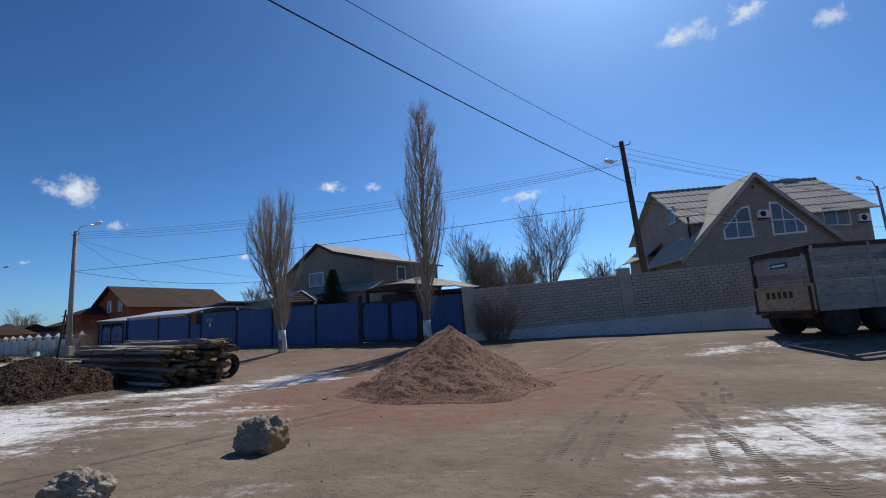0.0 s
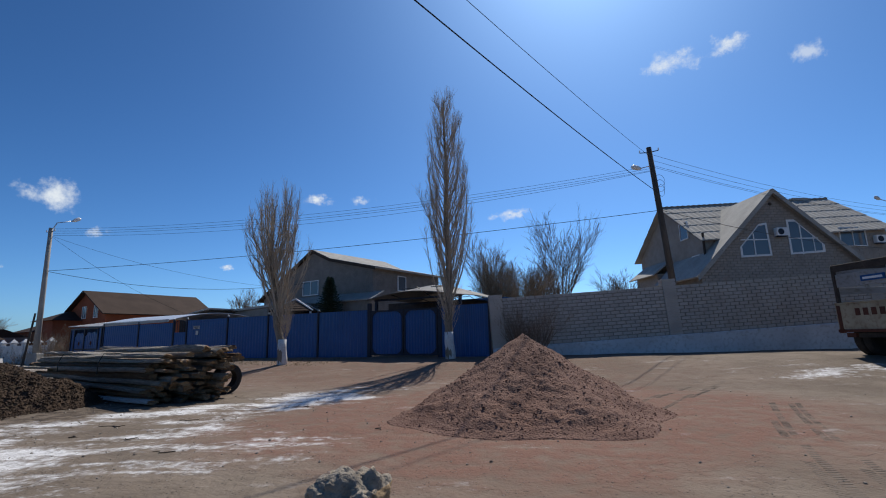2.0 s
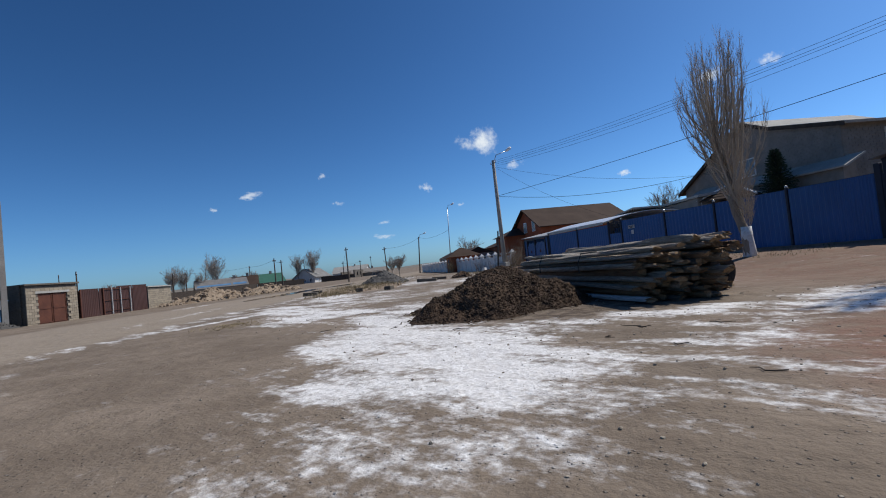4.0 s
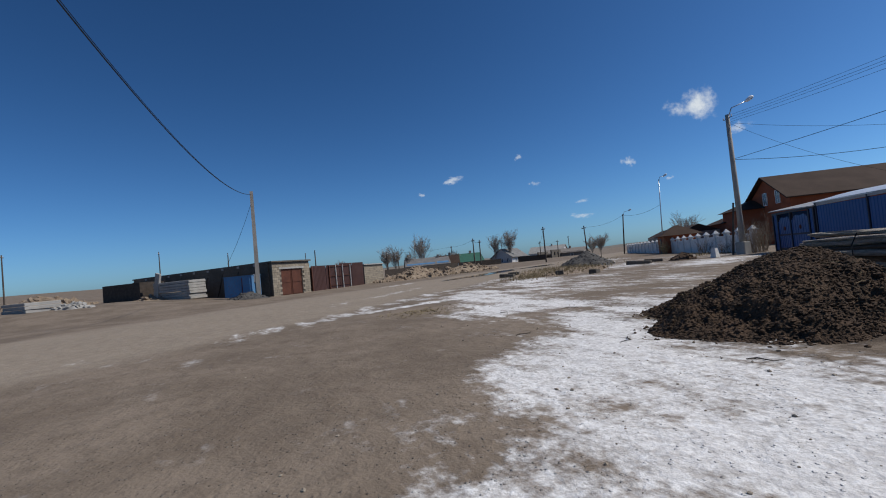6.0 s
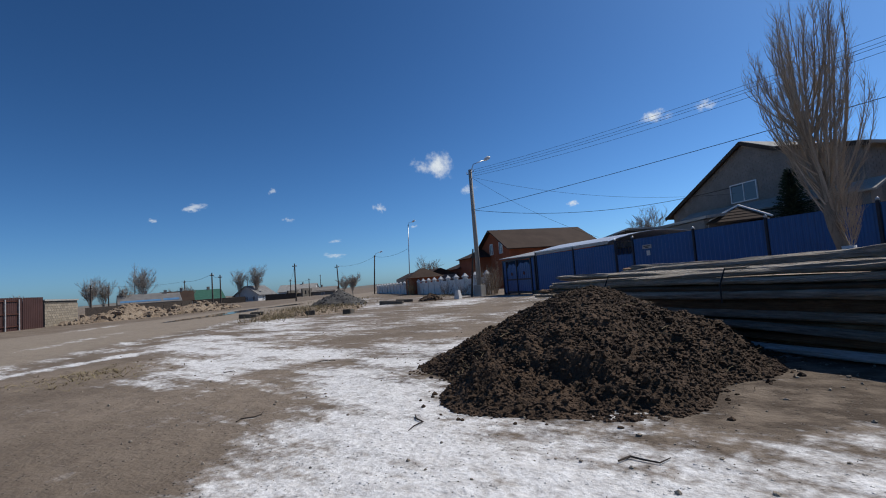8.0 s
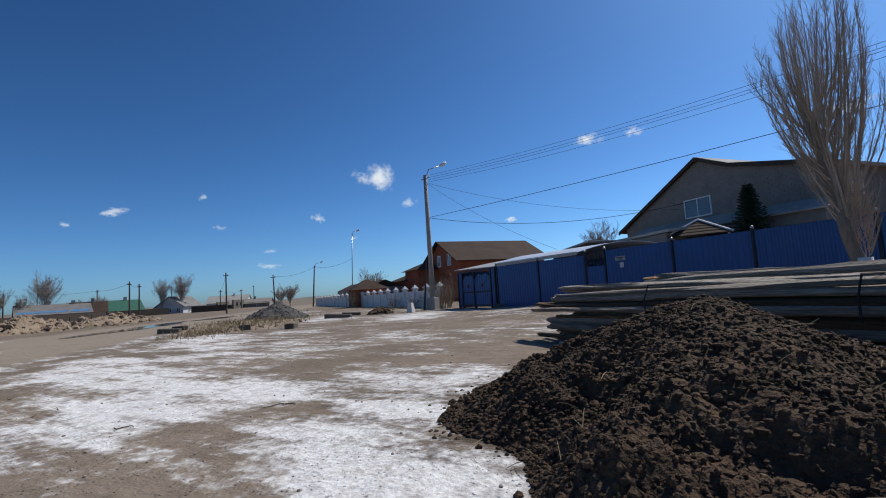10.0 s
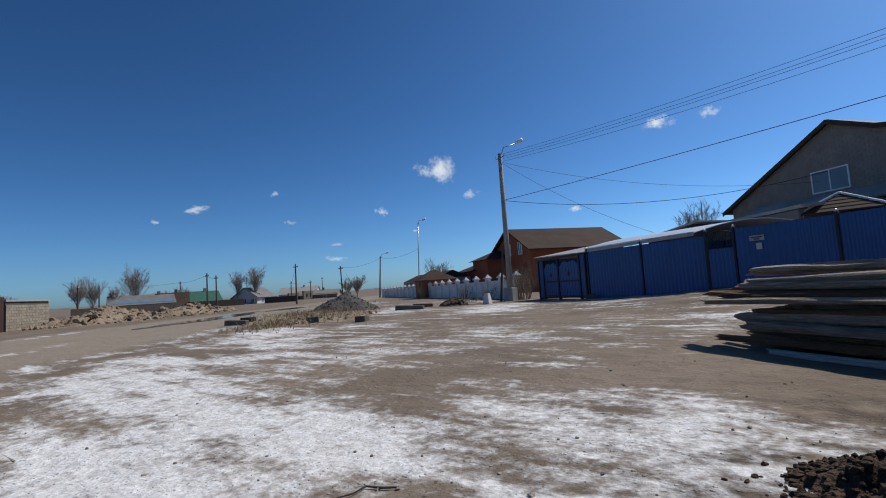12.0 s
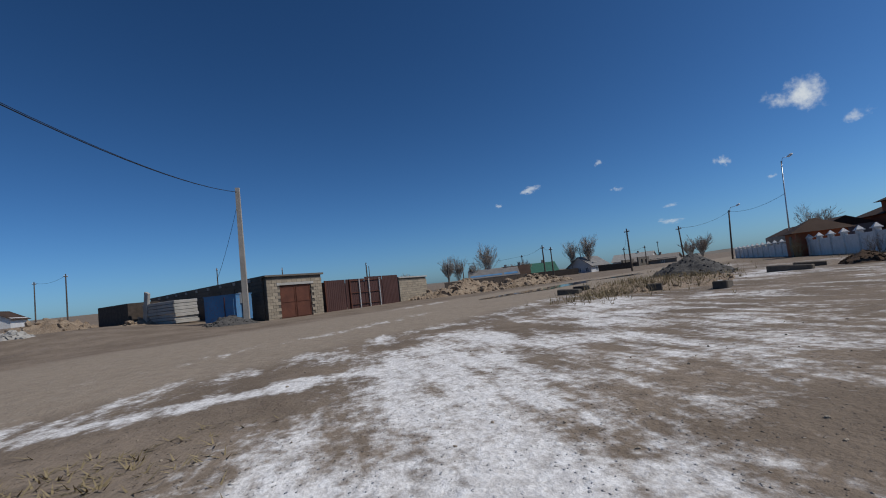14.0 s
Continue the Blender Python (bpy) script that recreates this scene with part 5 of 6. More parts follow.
def shrub(x, y, H, W, seed, label, material=M_BUSH, n=40, group="shrubs", name="shrub", z=None):
    rnd = random.Random(seed)
    t = thing(name, Matrix.Translation((x, y, gz(x, y) if z is None else z)), label, "shrub", group)
    cr = Mesh()
    for k in range(n):
        a = rnd.uniform(0, 6.28)
        q = rnd.random() ** .5 * W * .4
        lean = rnd.uniform(.1, 1) * W / H
        branchy(cr, (q * math.cos(a), q * math.sin(a), -.05), (math.cos(a) * lean, math.sin(a) * lean, 1), H * rnd.uniform(.55, 1.05), .006 + .006 * H, 2, rnd, .6, .4, (6, 3))
    part("stem_tangle", cr, material, t)
    return t


bare_tree(7.7, 37.5, 7.9, 2.4, 3, "bare spreading tree behind the garden wall", M_BUSH, least=.008)
for x, y, H, W, s, mm in ((1.6, 30.5, 5.2, 1.6, 1, M_BLOSSOM), (2.7, 31.0, 4.5, 2.0, 2, M_BLOSSOM), (3.9, 32.0, 4.4, 1.8, 3, M_BLOSSOM), (5.4, 33.5, 4.5, 1.8, 6, M_BUSH), (11.9, 37, 4.6, 1.6, 4, M_BUSH)):
    bare_tree(x, y, H, W, s, "bare fruit tree with dense twigs behind the wall", mm, "fruit_tree", "fruit trees behind the wall", .007, 16)
shrub(1.9, 20.4, 1.75, 1.2, 11, "dark dry shrub against the brick wall", M_BUSH, 60)
shrub(-29.2, 38.2, 2.1, 1.4, 12, "dry yellowish bush between white wall and shed", M_BLOSSOM, 60)
shrub(-33.6, 40.6, 1.0, .8, 13, "dry weed clump at the white wall", M_BUSH, 20)
shrub(-38.4, 43.9, 1.1, .9, 14, "dry weed clump at the white wall", M_BUSH, 20)
shrub(-51.5, 53.0, 1.7, 1.0, 15, "dry shrub beside the guard house", M_GRASS, 30)


def spruce(x, y, z0, H, R):
    rnd = random.Random(2)
    t = thing("spruce", Matrix.Translation((x, y, z0)), "dark green spruce standing in the yard", "tree")
    part("trunk", Mesh().tube([(0, 0, 0), (0, 0, H * .97)], [.13, .02], 7), M_POPLAR, t)
    m = Mesh()
    for k in range(330):
        f = k / 330
        z = H * (.14 + .84 * f)
        a = k * 2.4
        L = R * (1 - f) ** .85 * rnd.uniform(.7, 1.15) + .1
        d = Vector((math.cos(a), math.sin(a), -.12 + .5 * f))
        for j in range(7):
            s = (j + 1) / 7
            p = Vector((0, 0, z)) + d * L * s
            for side in (-1, 1):
                e = Vector((-math.sin(a), math.cos(a), 0)) * side * L * .30 * (1.15 - s) + d * .14 + Vector((0, 0, rnd.uniform(-.1, .06)))
                w = Vector((0, 0, .035)) + d * .03
                m.poly([p - w, p + e, p + w])
    part("needles", m, M_SPRUCE, t)


spruce(-9.7, 39.6, .2, 6.0, 1.55)


def grass_clumps():
    rnd = random.Random(8)
    m = Mesh()
    spots = [(-35, 26, 8, 3, 900), (-65, 30, 9, 5, 500), (-30.5, 20.2, 3, 1.2, 250), (-18.4, 9.3, 1.3, .9, 170), (-56, 45, 8, 5, 300), (-36, 41, 6, 2, 200)]
    for cx, cy, a, b, n in spots:
        for _ in range(n):
            u, w = rnd.gauss(0, a * .5), rnd.gauss(0, b * .5)
            x, y = cx - .74 * u + .67 * w, cy + .67 * u + .74 * w
            h = rnd.uniform(.05, .32) * (.2 if cx == -18.4 else 1)
            for _ in range(4):
                t = rnd.uniform(0, 6.28)
                o = Vector((math.cos(t), math.sin(t), 0))
                p = Vector((x, y, gz(x, y) + (.12 if cx in (-35,) else .0))) + o * rnd.uniform(0, .06)
                s = Vector((-o.y, o.x, 0)) * .008
                m.poly([p - s, p + s, p + o * (rnd.uniform(.06, .16) if cx == -18.4 else h * rnd.uniform(.2, .9)) + Vector((0, 0, h))])
    tagged(new("dry_grass", m.data("dry_grass", M_GRASS)), "tufts of dry yellow grass", "grass", "", "stuff")
    g = Mesh()
    for _ in range(700):
        s = rnd.uniform(6, 13)
        x, y = fence_xy(s, rnd.uniform(.8, 3.2))
        h = rnd.uniform(.03, .09)
        t = rnd.uniform(0, 6.28)
        o = Vector((math.cos(t), math.sin(t), 0))
        p = Vector((x, y, gz(x, y)))
        sd = Vector((-o.y, o.x, 0)) * .008
        g.poly([p - sd, p + sd, p + o * h * .6 + Vector((0, 0, h))])
    tagged(new("green_grass", g.data("green_grass", M_STEM)), "sparse fresh green grass at the fence foot", "grass", "", "stuff")


grass_clumps()

# ---- poles and cables ----
def sag(a, b, drop, n=24):
    a, b = Vector(a), Vector(b)
    return [tuple(a.lerp(b, i / n) - Vector((0, 0, 4 * drop * (i / n) * (1 - i / n)))) for i in range(n + 1)]


def cable(a, b, drop, r=.009, label="black overhead cable between poles", group="overhead cables"):
    ob = new("cable", Mesh().tube(sag(a, b, drop), [r] * 25, 5).data("cable", M_WIRE))
    return tagged(ob, label, "cable", group)


def street_lamp(name, base, top, r0, r1, material, arm, label, foot=True, arms=True, sides=10, drop=.35):
    b, t = Vector(base), Vector(top)
    o = thing(name, Matrix.Translation(b), label, "street lamp")
    d = t - b
    part("pole", Mesh().tube([(0, 0, -.4), tuple(d * .5), tuple(d)], [r0, (r0 + r1) / 2, r1], sides), material, o, smooth=sides > 6)
    if foot:
        part("footing", Mesh().box(-.34, .34, -.34, .34, -.3, .95, c=.04), M_CONC, o, "square whitewashed concrete footing")
    if arm:
        f = d * (1 - (drop - .35) / d.length)
        e = f + Vector(arm)
        part("arm", Mesh().tube([tuple(f - Vector((0, 0, .35))), tuple(f + Vector(arm) * .25 + Vector((0, 0, .25))), tuple(e)], [.04, .035, .03], 7), M_ALU, o, smooth=True)
        a = Vector(arm).normalized()
        hd = Mesh().tube([tuple(e - a * .05), tuple(e + a * .12), tuple(e + a * .42), tuple(e + a * .55)], [.06, .13, .14, .05], 10)
        part("lamp_head", hd, M_PVC, o, "pale rounded lamp head", smooth=True)
    if arms:
        for s in (-1, 1):
            part("cross_arm", Mesh().tube([tuple(d + Vector((0, 0, -.3))), tuple(d + Vector((s * .45, s * -.2, -.25)))], [.03, .025], 6), M_FRAME, o)
            part("insulator", Mesh().tube([tuple(d + Vector((s * .45, s * -.2, -.25))), tuple(d + Vector((s * .45, s * -.2, -.1)))], [.04, .03], 8), M_PVC, o)
    return o


LA, LB = (-29.25, 36.7), (-29.3, 36.7, 9.75)
street_lamp("street_lamp", (*LA, -.1), LB, .2, .13, M_POLE, (.75, 1.0, .75), "tall concrete street lamp on a block footing")
part_b = street_lamp("utility_pole", (11.75, 28.3, .4), (10.82, 28.0, 11.68), .2, .14, M_WOODPOLE, (-.75, -.1, .12), "leaning dark wooden utility pole with a lamp", False, drop=1.75)
prop = thing("pole_prop", Matrix.Translation((-29.6, 36.5, 0)), "dark slanted strut against the concrete lamp post", "strut")
part("strut", Mesh().tube([(-.25, -.1, -.2), (.1, .05, 3.6)], [.08, .06], 8), M_WOODPOLE, prop)
BT = Vector((10.82, 28.0, 11.6))
for k, (dz, dr) in enumerate(((-.1, 1.5), (-.45, 1.6), (-.75, 1.6), (-.85, 1.9))):
    cable((LB[0] + .3, LB[1] - .1, LB[2] - .1 - .16 * k), (BT.x, BT.y, BT.z - 1.0 + dz * .4), dr * .55)
    cable((BT.x, BT.y, BT.z - .2 + dz), (36, 39.4, 10.9 + dz * .9), .4)
cable((LB[0], LB[1], 6.6), (11.2, 28.1, 8.0), .35, .016)
cable((LB[0], LB[1], 6.6), (-12.6, 44.5, 6.3), .9, .016)
cable((LB[0], LB[1], 9.2), (-21, 40, 3.6), .4)
cable((LB[0], LB[1], 9.2), (-13, 44.6, 5.8), .8)
cable((11.2, 28.1, 8.0), (36.2, 39.3, 7.4), .5, .014)
PW = Vector((-10.2, .8, 8.8))
hid = thing("utility_pole", Matrix.Translation((PW.x, PW.y, 0)), "plain concrete utility pole", "utility pole")
part("pole", Mesh().tube([(0, 0, -.3), (0, 0, 9.3)], [.16, .11], 8), M_POLE, hid)
PE = Vector((-46.6, 5.6, 8.3))
pe = thing("utility_pole", Matrix.Translation((PE.x, PE.y, 0)), "square tapered concrete pole by the garage", "utility pole")
part("pole", Mesh().tube([(0, 0, -.3), (.1, .05, 8.45)], [.24, .17], 4), M_POLE, pe)
part("meter_box", Mesh().box(-.1, .25, -.32, -.18, 1.3, 1.95), M_TINDULL, pe, "small pale meter box")
for dz, r in ((0, .018), (.5, .010)):
    cable((10.9, 27.95, 9.1 + dz * 3.9), (PW.x, PW.y, PW.z - .35 + dz * 1.3), .35, r)
    cable((PW.x, PW.y, PW.z + dz * .2), (PE.x + .1, PE.y, PE.z - .1), 1.7, r)
cable((PE.x, PE.y, 7.6), (-49.5, 3.4, 3.0), .25, .012)
coil = thing("cable_coil", Matrix.Translation((11.0, 27.9, 9.6)), "loose coils of wire on the wooden pole", "cable")
for k in range(3):
    part("loop", Mesh().tube([(.1 + .3 * math.sin(q / 12 * 6.28) * (1 - .2 * k), -.18 - .05 * k, -.3 * k + .35 * math.cos(q / 12 * 6.28)) for q in range(13)], [.01] * 13, 5), M_WIRE, coil)
street_lamp("street_lamp", (36.4, 39.2, .4), (36, 39.4, 10.9), .16, .1, M_POLE, (-1.5, -.4, .55), "far concrete street lamp beyond the truck", False)
street_lamp("street_lamp", (-58.6, 60.3, -.2), (-58.2, 60.5, 10.6), .09, .05, M_ALU, (.5, .4, .35), "thin bare steel lamp mast by the guard house", False, False)
street_lamp("street_lamp", (-77, 70, 0), (-76.6, 70.3, 7.6), .14, .1, M_WOODPOLE, (.9, .6, .5), "far wooden street lamp pole", False)

# ---- small things near the white wall ----
cone = thing("concrete_post_stub", Matrix.Translation((-29.0, 33.6, gz(-29, 33.6))), "white tapered concrete stub on the ground", "bollard")
part("stub", Mesh().prism([(-.24, -.2, -.1), (.24, -.2, -.1), (.24, .2, -.1), (-.24, .2, -.1)], [(-.13, -.12, .62), (.13, -.12, .62), (.13, .12, .62), (-.13, .12, .62)]), M_LIME, cone)
# plain dark blocks put in place of loose planks and tyres
for x, y, a, L in ((-31.5, 29.5, 30, 1.6), (-27.5, 22.5, 130, 1.2), (-30.5, 22.3, 150, 1.5), (-22.4, 33.0, 20, .5), (-34.5, 21, 40, 1.0), (-33.0, 32.3, 60, 1.2)):
    bl = new("concrete_block", Mesh().box(-L / 2, L / 2, -.2, .2, -.1, .2, c=.03).data("concrete_block", M_BLOCKDK))
    bl.matrix_basis = pose(x, y, gz(x, y) + .02, 0, 3, a)
    tagged(bl, "dark block standing in for planks and tyres on dirt", "concrete block", "loose concrete blocks")
tyre(pose(-36.4, 22.6, gz(-36.4, 22.6) + .1, 90, 0, 0), .4, .22, "old black tyre lying flat at the roadside")


def puddle(cx, cy, a, b, ang):
    m = Mesh()
    n = 48
    pts = []
    for i in range(n):
        t = 2 * math.pi * i / n
        q = 1 + .18 * math.sin(3 * t) + .1 * math.sin(5 * t + 1) + .05 * math.sin(9 * t)
        u, w = a * q * math.cos(t), b * q * math.sin(t)
        c, s = math.cos(radians(ang)), math.sin(radians(ang))
        pts.append((cx + u * c - w * s, cy + u * s + w * c))
    z = max(gz(*p) for p in pts) + .012
    m.poly([(*p, z) for p in pts])
    tagged(new("puddle", m.data("puddle", M_WATER)), "shallow muddy puddle on the road", "puddle", "", "structure")


puddle(-47.5, 26.5, 9.5, 1.1, 135)
puddle(-56, 37.5, 5, 1.2, 130)

# ---- flatbed truck ----
def truck():
    t = thing("flatbed_truck", pose(10.35, 13.75, gz(11.6, 14.4) + .03, 0, -1.3, 3), "old grey flatbed truck with a rusty closed tailgate", "truck")
    W, L = 2.45, 5.2
    part("bed_floor", Mesh().box(.05, L, .04, W - .04, .92, 1.04), M_WOODDK, t)
    for y in (0, W):
        for k, (z0, z1) in enumerate(((.74, 1.16), (1.175, 1.60), (1.78, 1.98), (2.30, 2.56))):
            part("side_board", Mesh().box(.03, L, y - .03, y + .03, z0, z1, c=.012), M_TRUCK, t)
        for x in (.05, 1.75, 3.45, L - .05):
            part("stake", Mesh().box(x - .045, x + .045, y - .06, y + .06, .8, 2.62, c=.01), M_TRUCK, t)
        part("side_tarpaulin", Mesh().box(.0, L, y - .045, y + .045, 2.52, 2.66, c=.02), M_WOODDK, t, "dark torn tarpaulin edge along the top rail")
    part("rear_rail", Mesh().box(-.05, .02, 0, W, 2.44, 2.64, c=.015), M_WOODDK, t, "dark worn rear top rail")
    part("rear_board", Mesh().box(-.03, .02, .1, W - .1, 1.98, 2.36, c=.01), M_TRUCK, t, "pale grey upper rear board")
    for y in (.05, W - .05):
        part("rear_post", Mesh().box(-.05, .04, y - .045, y + .045, .8, 2.62, c=.01), M_WOODDK, t)
    part("headboard", Mesh().box(L - .06, L, .05, W - .05, 1.04, 2.5), M_TRUCK, t)
    tg = part("tailgate", Mesh().box(-.09, -.04, -.02, W + .02, .74, 1.50, c=.012), M_TAIL, t, "rusty cream closed tailgate")
    part("top_flange", Mesh().box(-.11, -.04, -.02, W + .02, 1.50, 1.54), M_TAIL, tg)
    part("bottom_flange", Mesh().box(-.12, -.04, -.02, W + .02, .70, .78), M_RUST, tg)
    for k in range(5):
        y = .75 + k * .24
        part("paint_bar", Mesh().box(-.094, -.09, y, y + .15, 1.16, 1.36), M_RUST, tg)
    for y in (.03, W - .14):
        part("corner_rust", Mesh().box(-.096, -.088, y, y + .12, .80, 1.46), M_RUST, tg, "rusted corner of the tailgate")
        part("hinge", Mesh().box(-.12, -.05, y - .02, y + .12, .68, .80), M_RUST, tg)
    plate = part("number_plate", Mesh().box(-.05, -.03, .85, 1.55, 2.08, 2.24), M_BLUE, t, "small dark blue plate")
    part("plate_bar", Mesh().box(-.055, -.05, .92, 1.48, 2.13, 2.19), M_PVC, plate)
    for y in (.75, W - .85):
        part("chassis_rail", Mesh().box(.1, L + 2.2, y, y + .1, .70, .92), M_CHASSIS, t)
    part("rear_bumper", Mesh().box(-.02, .1, .3, W - .3, .55, .68), M_CHASSIS, t)
    for y in (.35, W - .35):
        part("tail_light", Mesh().box(-.1, -.02, y - .14, y + .14, .56, .68), M_RUST, t, "dusty red tail light")
    for x in (.72, 2.1):
        part("axle", Mesh().tube([(x, .2, .5), (x, W - .2, .5)], [.12, .12], 8), M_CHASSIS, t)
        part("axle_bulb", Mesh().tube([(x, W / 2 - .25, .5), (x, W / 2, .5), (x, W / 2 + .25, .5)], [.12, .26, .12], 10), M_CHASSIS, t)
    def wheel(x, y, w):
        prof = [(.28, -w * .42), (.38, -w * .5), (.47, -w * .46), (.5, -w * .3), (.5, w * .3), (.47, w * .46), (.38, w * .5), (.28, w * .42)]
        me = Mesh()
        n = 30
        for i in range(n):
            a = 2 * math.pi * i / n
            for k, (q, yy) in enumerate(prof):
                s = q * (.965 if (i % 2 and k in (3, 4)) else 1)
                me.v.append((x + s * math.cos(a), y + yy, .5 + s * math.sin(a)))
        k = len(prof)
        for i in range(n):
            for j in range(k):
                me.f.append((i * k + j, i * k + (j + 1) % k, ((i + 1) % n) * k + (j + 1) % k, ((i + 1) % n) * k + j))
                me.m.append(0)
        wh = part("wheel", me, M_RUBBER, t, "muddy black truck tyre")
        part("rim", Mesh().tube([(x, y - w * .36, .5), (x, y - w * .1, .5), (x, y + w * .36, .5)], [.29, .22, .29], 18), M_CHASSIS, wh, "dark muddy steel rim")
        part("hub", Mesh().tube([(x, y - w * .5, .5), (x, y + w * .5, .5)], [.09, .09], 10), M_CHASSIS, wh)
    for y in (.15, .43, W - .43, W - .15):
        wheel(.72, y, .25)
        wheel(2.1, y, .25)
    for y in (.2, W - .2):
        wheel(L + 1.2, y, .26)
    part("fuel_tank", Mesh().tube([(3.1, .3, .62), (4.2, .3, .62)], [.27, .27], 12), M_CHASSIS, t)
    cab = Mesh()
    q = [(L + .25, .9), (L + 2.6, .9), (L + 2.6, 1.6), (L + 1.7, 1.75), (L + 1.4, 2.65), (L + .3, 2.7)]
    cab.prism([(p[0], .1, p[1]) for p in q], [(p[0], W - .1, p[1]) for p in q])
    part("cab", cab, M_TRUCK, t, "rounded grey cab")
    part("rear_window", Mesh().box(L + .23, L + .26, .5, W - .5, 1.95, 2.45), M_GLASS, t)


truck()

# ---- garage, gate and stores across the road ----
def local(a, b):
    a, b = Vector((*a, 0)), Vector((*b, 0))
    d = b - a
    return Matrix.Translation(a) @ pose(0, 0, 0, 0, 0, math.degrees(math.atan2(d.y, d.x))), d.length


def block_face(parent, L, z0, z1, y, out, material, skip=(), bl=.42, ch=.205, axis=0, count=None):
    """Single blocks in courses, proud of a wall; skip: openings (x0, x1, z1)."""
    me1 = Mesh().box(.01, bl - .01, -.03, .03, .008, ch - .008).data("block", material)
    k = 0
    z = z0
    while z + ch <= z1 + .01:
        x = -(bl / 2) * (k % 2)
        while x < L - .1:
            a, b = max(x, 0), min(x + bl, L)
            if b - a > .12 and not any(a < s1 - .02 and b > s0 + .02 and z < zz - .02 for s0, s1, zz in skip):
                m = Matrix.Translation((a, y, z)) if axis == 0 else pose(y, a, z, 0, 0, 90)
                ob = part("block", me1, material, parent, at=m @ Matrix.Diagonal(((b - a) / bl, 1, 1, 1)))
            x += bl
        z += ch
        k += 1


def garage():
    m, L = local((-47.5, 6.75), (-51.0, 10.06))
    g = thing("block_garage", m, "shell block garage with a rusty double door", "garage")
    D = 23.5
    core = Mesh()
    skew = .22
    def w(x0, x1, y0, y1, z0, z1):
        core.prism([(x0 + skew * y0, y0, z0), (x1 + skew * y0, y0, z0), (x1 + skew * y1, y1, z0), (x0 + skew * y1, y1, z0)],
                   [(x0 + skew * y0, y0, z1), (x1 + skew * y0, y0, z1), (x1 + skew * y1, y1, z1), (x0 + skew * y1, y1, z1)])
    a, b = 1.05, 3.75
    w(.02, a, .05, .4, -.4, 2.8)
    w(b, L - .02, .05, .4, -.4, 2.8)
    w(a, b, .05, .4, 2.22, 2.8)
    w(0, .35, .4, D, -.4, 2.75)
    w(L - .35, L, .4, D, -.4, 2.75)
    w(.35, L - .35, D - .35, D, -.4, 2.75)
    part("wall", core, M_BLOCKDK, g, "dark mortar-smeared block wall")
    block_face(g, L, -.1, 2.75, .03, -1, M_BLOCK, ((a, b, 2.35),))
    rf = Mesh()
    rf.prism([(-.15, -.1, 2.8), (L + .15, -.1, 2.8), (L + .15 + skew * D, D, 2.8), (-.15 + skew * D, D, 2.8)], [(-.15, -.1, 2.9), (L + .15, -.1, 2.93), (L + .15 + skew * D, D, 2.9), (-.15 + skew * D, D, 2.93)])
    part("roof", rf, M_BLOCKDK, g, "rough concrete slab roof edge")
    part("lintel", Mesh().box(a - .25, b + .25, -.02, .05, 2.2, 2.36), M_CONC, g)
    for x0, x1 in ((a, (a + b) / 2 - .01), ((a + b) / 2 + .01, b)):
        d = part("door_leaf", Mesh().box(x0, x1, .1, .15, -.1, 2.2), M_RUST, g, "rusty red steel garage door leaf")
        for z in (.05, 1.05, 2.08):
            part("rail", Mesh().box(x0 + .04, x1 - .04, .07, .1, z, z + .07), M_RUST, d)
        for x in (x0 + .04, x1 - .1):
            part("stile", Mesh().box(x, x + .06, .07, .1, -.05, 2.15), M_RUST, d)
    # buttresses along the long wall
    for k in range(9):
        y = 2 + k * 2.3
        x = skew * y
        part("roof_joist", Mesh().box(x - .22, x + .05, y - .12, y + .12, 2.62, 2.8), M_CONC, g)
        part("side_stay", Mesh().tube([(x - .06, y, 2.6), (x - .10, y + .9, .2)], [.05, .05], 5), M_WOODDK, g)
    # long side wall: uneven courses in the darker block colour
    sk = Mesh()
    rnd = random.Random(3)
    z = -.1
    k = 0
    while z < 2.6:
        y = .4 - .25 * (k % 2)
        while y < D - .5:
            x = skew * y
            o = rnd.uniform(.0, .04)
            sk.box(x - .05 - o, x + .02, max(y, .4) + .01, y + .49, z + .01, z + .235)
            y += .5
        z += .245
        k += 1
    tagged(part("block_side", sk, M_BLOCKDK, g, "dark uneven blocks of the long side wall"), kind="stuff")
    m2, L2 = local((-51.2, 10.2), (-57.6, 16.4))
    s = thing("sheet_yard_gate", m2, "maroon sheet fence with a framed sliding gate", "gate")
    for k in range(4):
        x0, x1 = L2 * k / 4, L2 * (k + 1) / 4
        top = 2.3 if k < 2 else 2.42
        part("panel", ribbed(x0 + .03, x1 - .03, -.35, top, .02, .2), M_MAROON, s)
    for x in (0.05, L2 * .30, L2 * .42, L2 * .55, L2 * .70):
        part("post", Mesh().box(x - .05, x + .05, -.09, .0, -.5, 2.3), M_TINDULL if .35 < x / L2 < .72 else M_RUST, s)
    for z in (.3, 1.2, 2.15):
        part("rail", Mesh().box(L2 * .3, L2 * .7, -.07, -.02, z, z + .05), M_RUST, s)
    m3, L3 = local((-57.7, 16.5), (-62.5, 19.85))
    b3 = thing("block_store", m3, "pale block store with a flat roof", "shed")
    part("wall", Mesh().box(0, L3, .06, 6, -.8, 2.1), M_BLOCKDK, b3)
    block_face(b3, L3, -.6, 2.05, .03, -1, M_BLOCK)
    part("roof", Mesh().box(-.1, L3 + .1, -.05, 6.1, 2.1, 2.22), M_CONC, b3)
    y = thing("yard_back_fence", Matrix.Identity(4), "dark maroon sheet fence behind the yard", "fence")
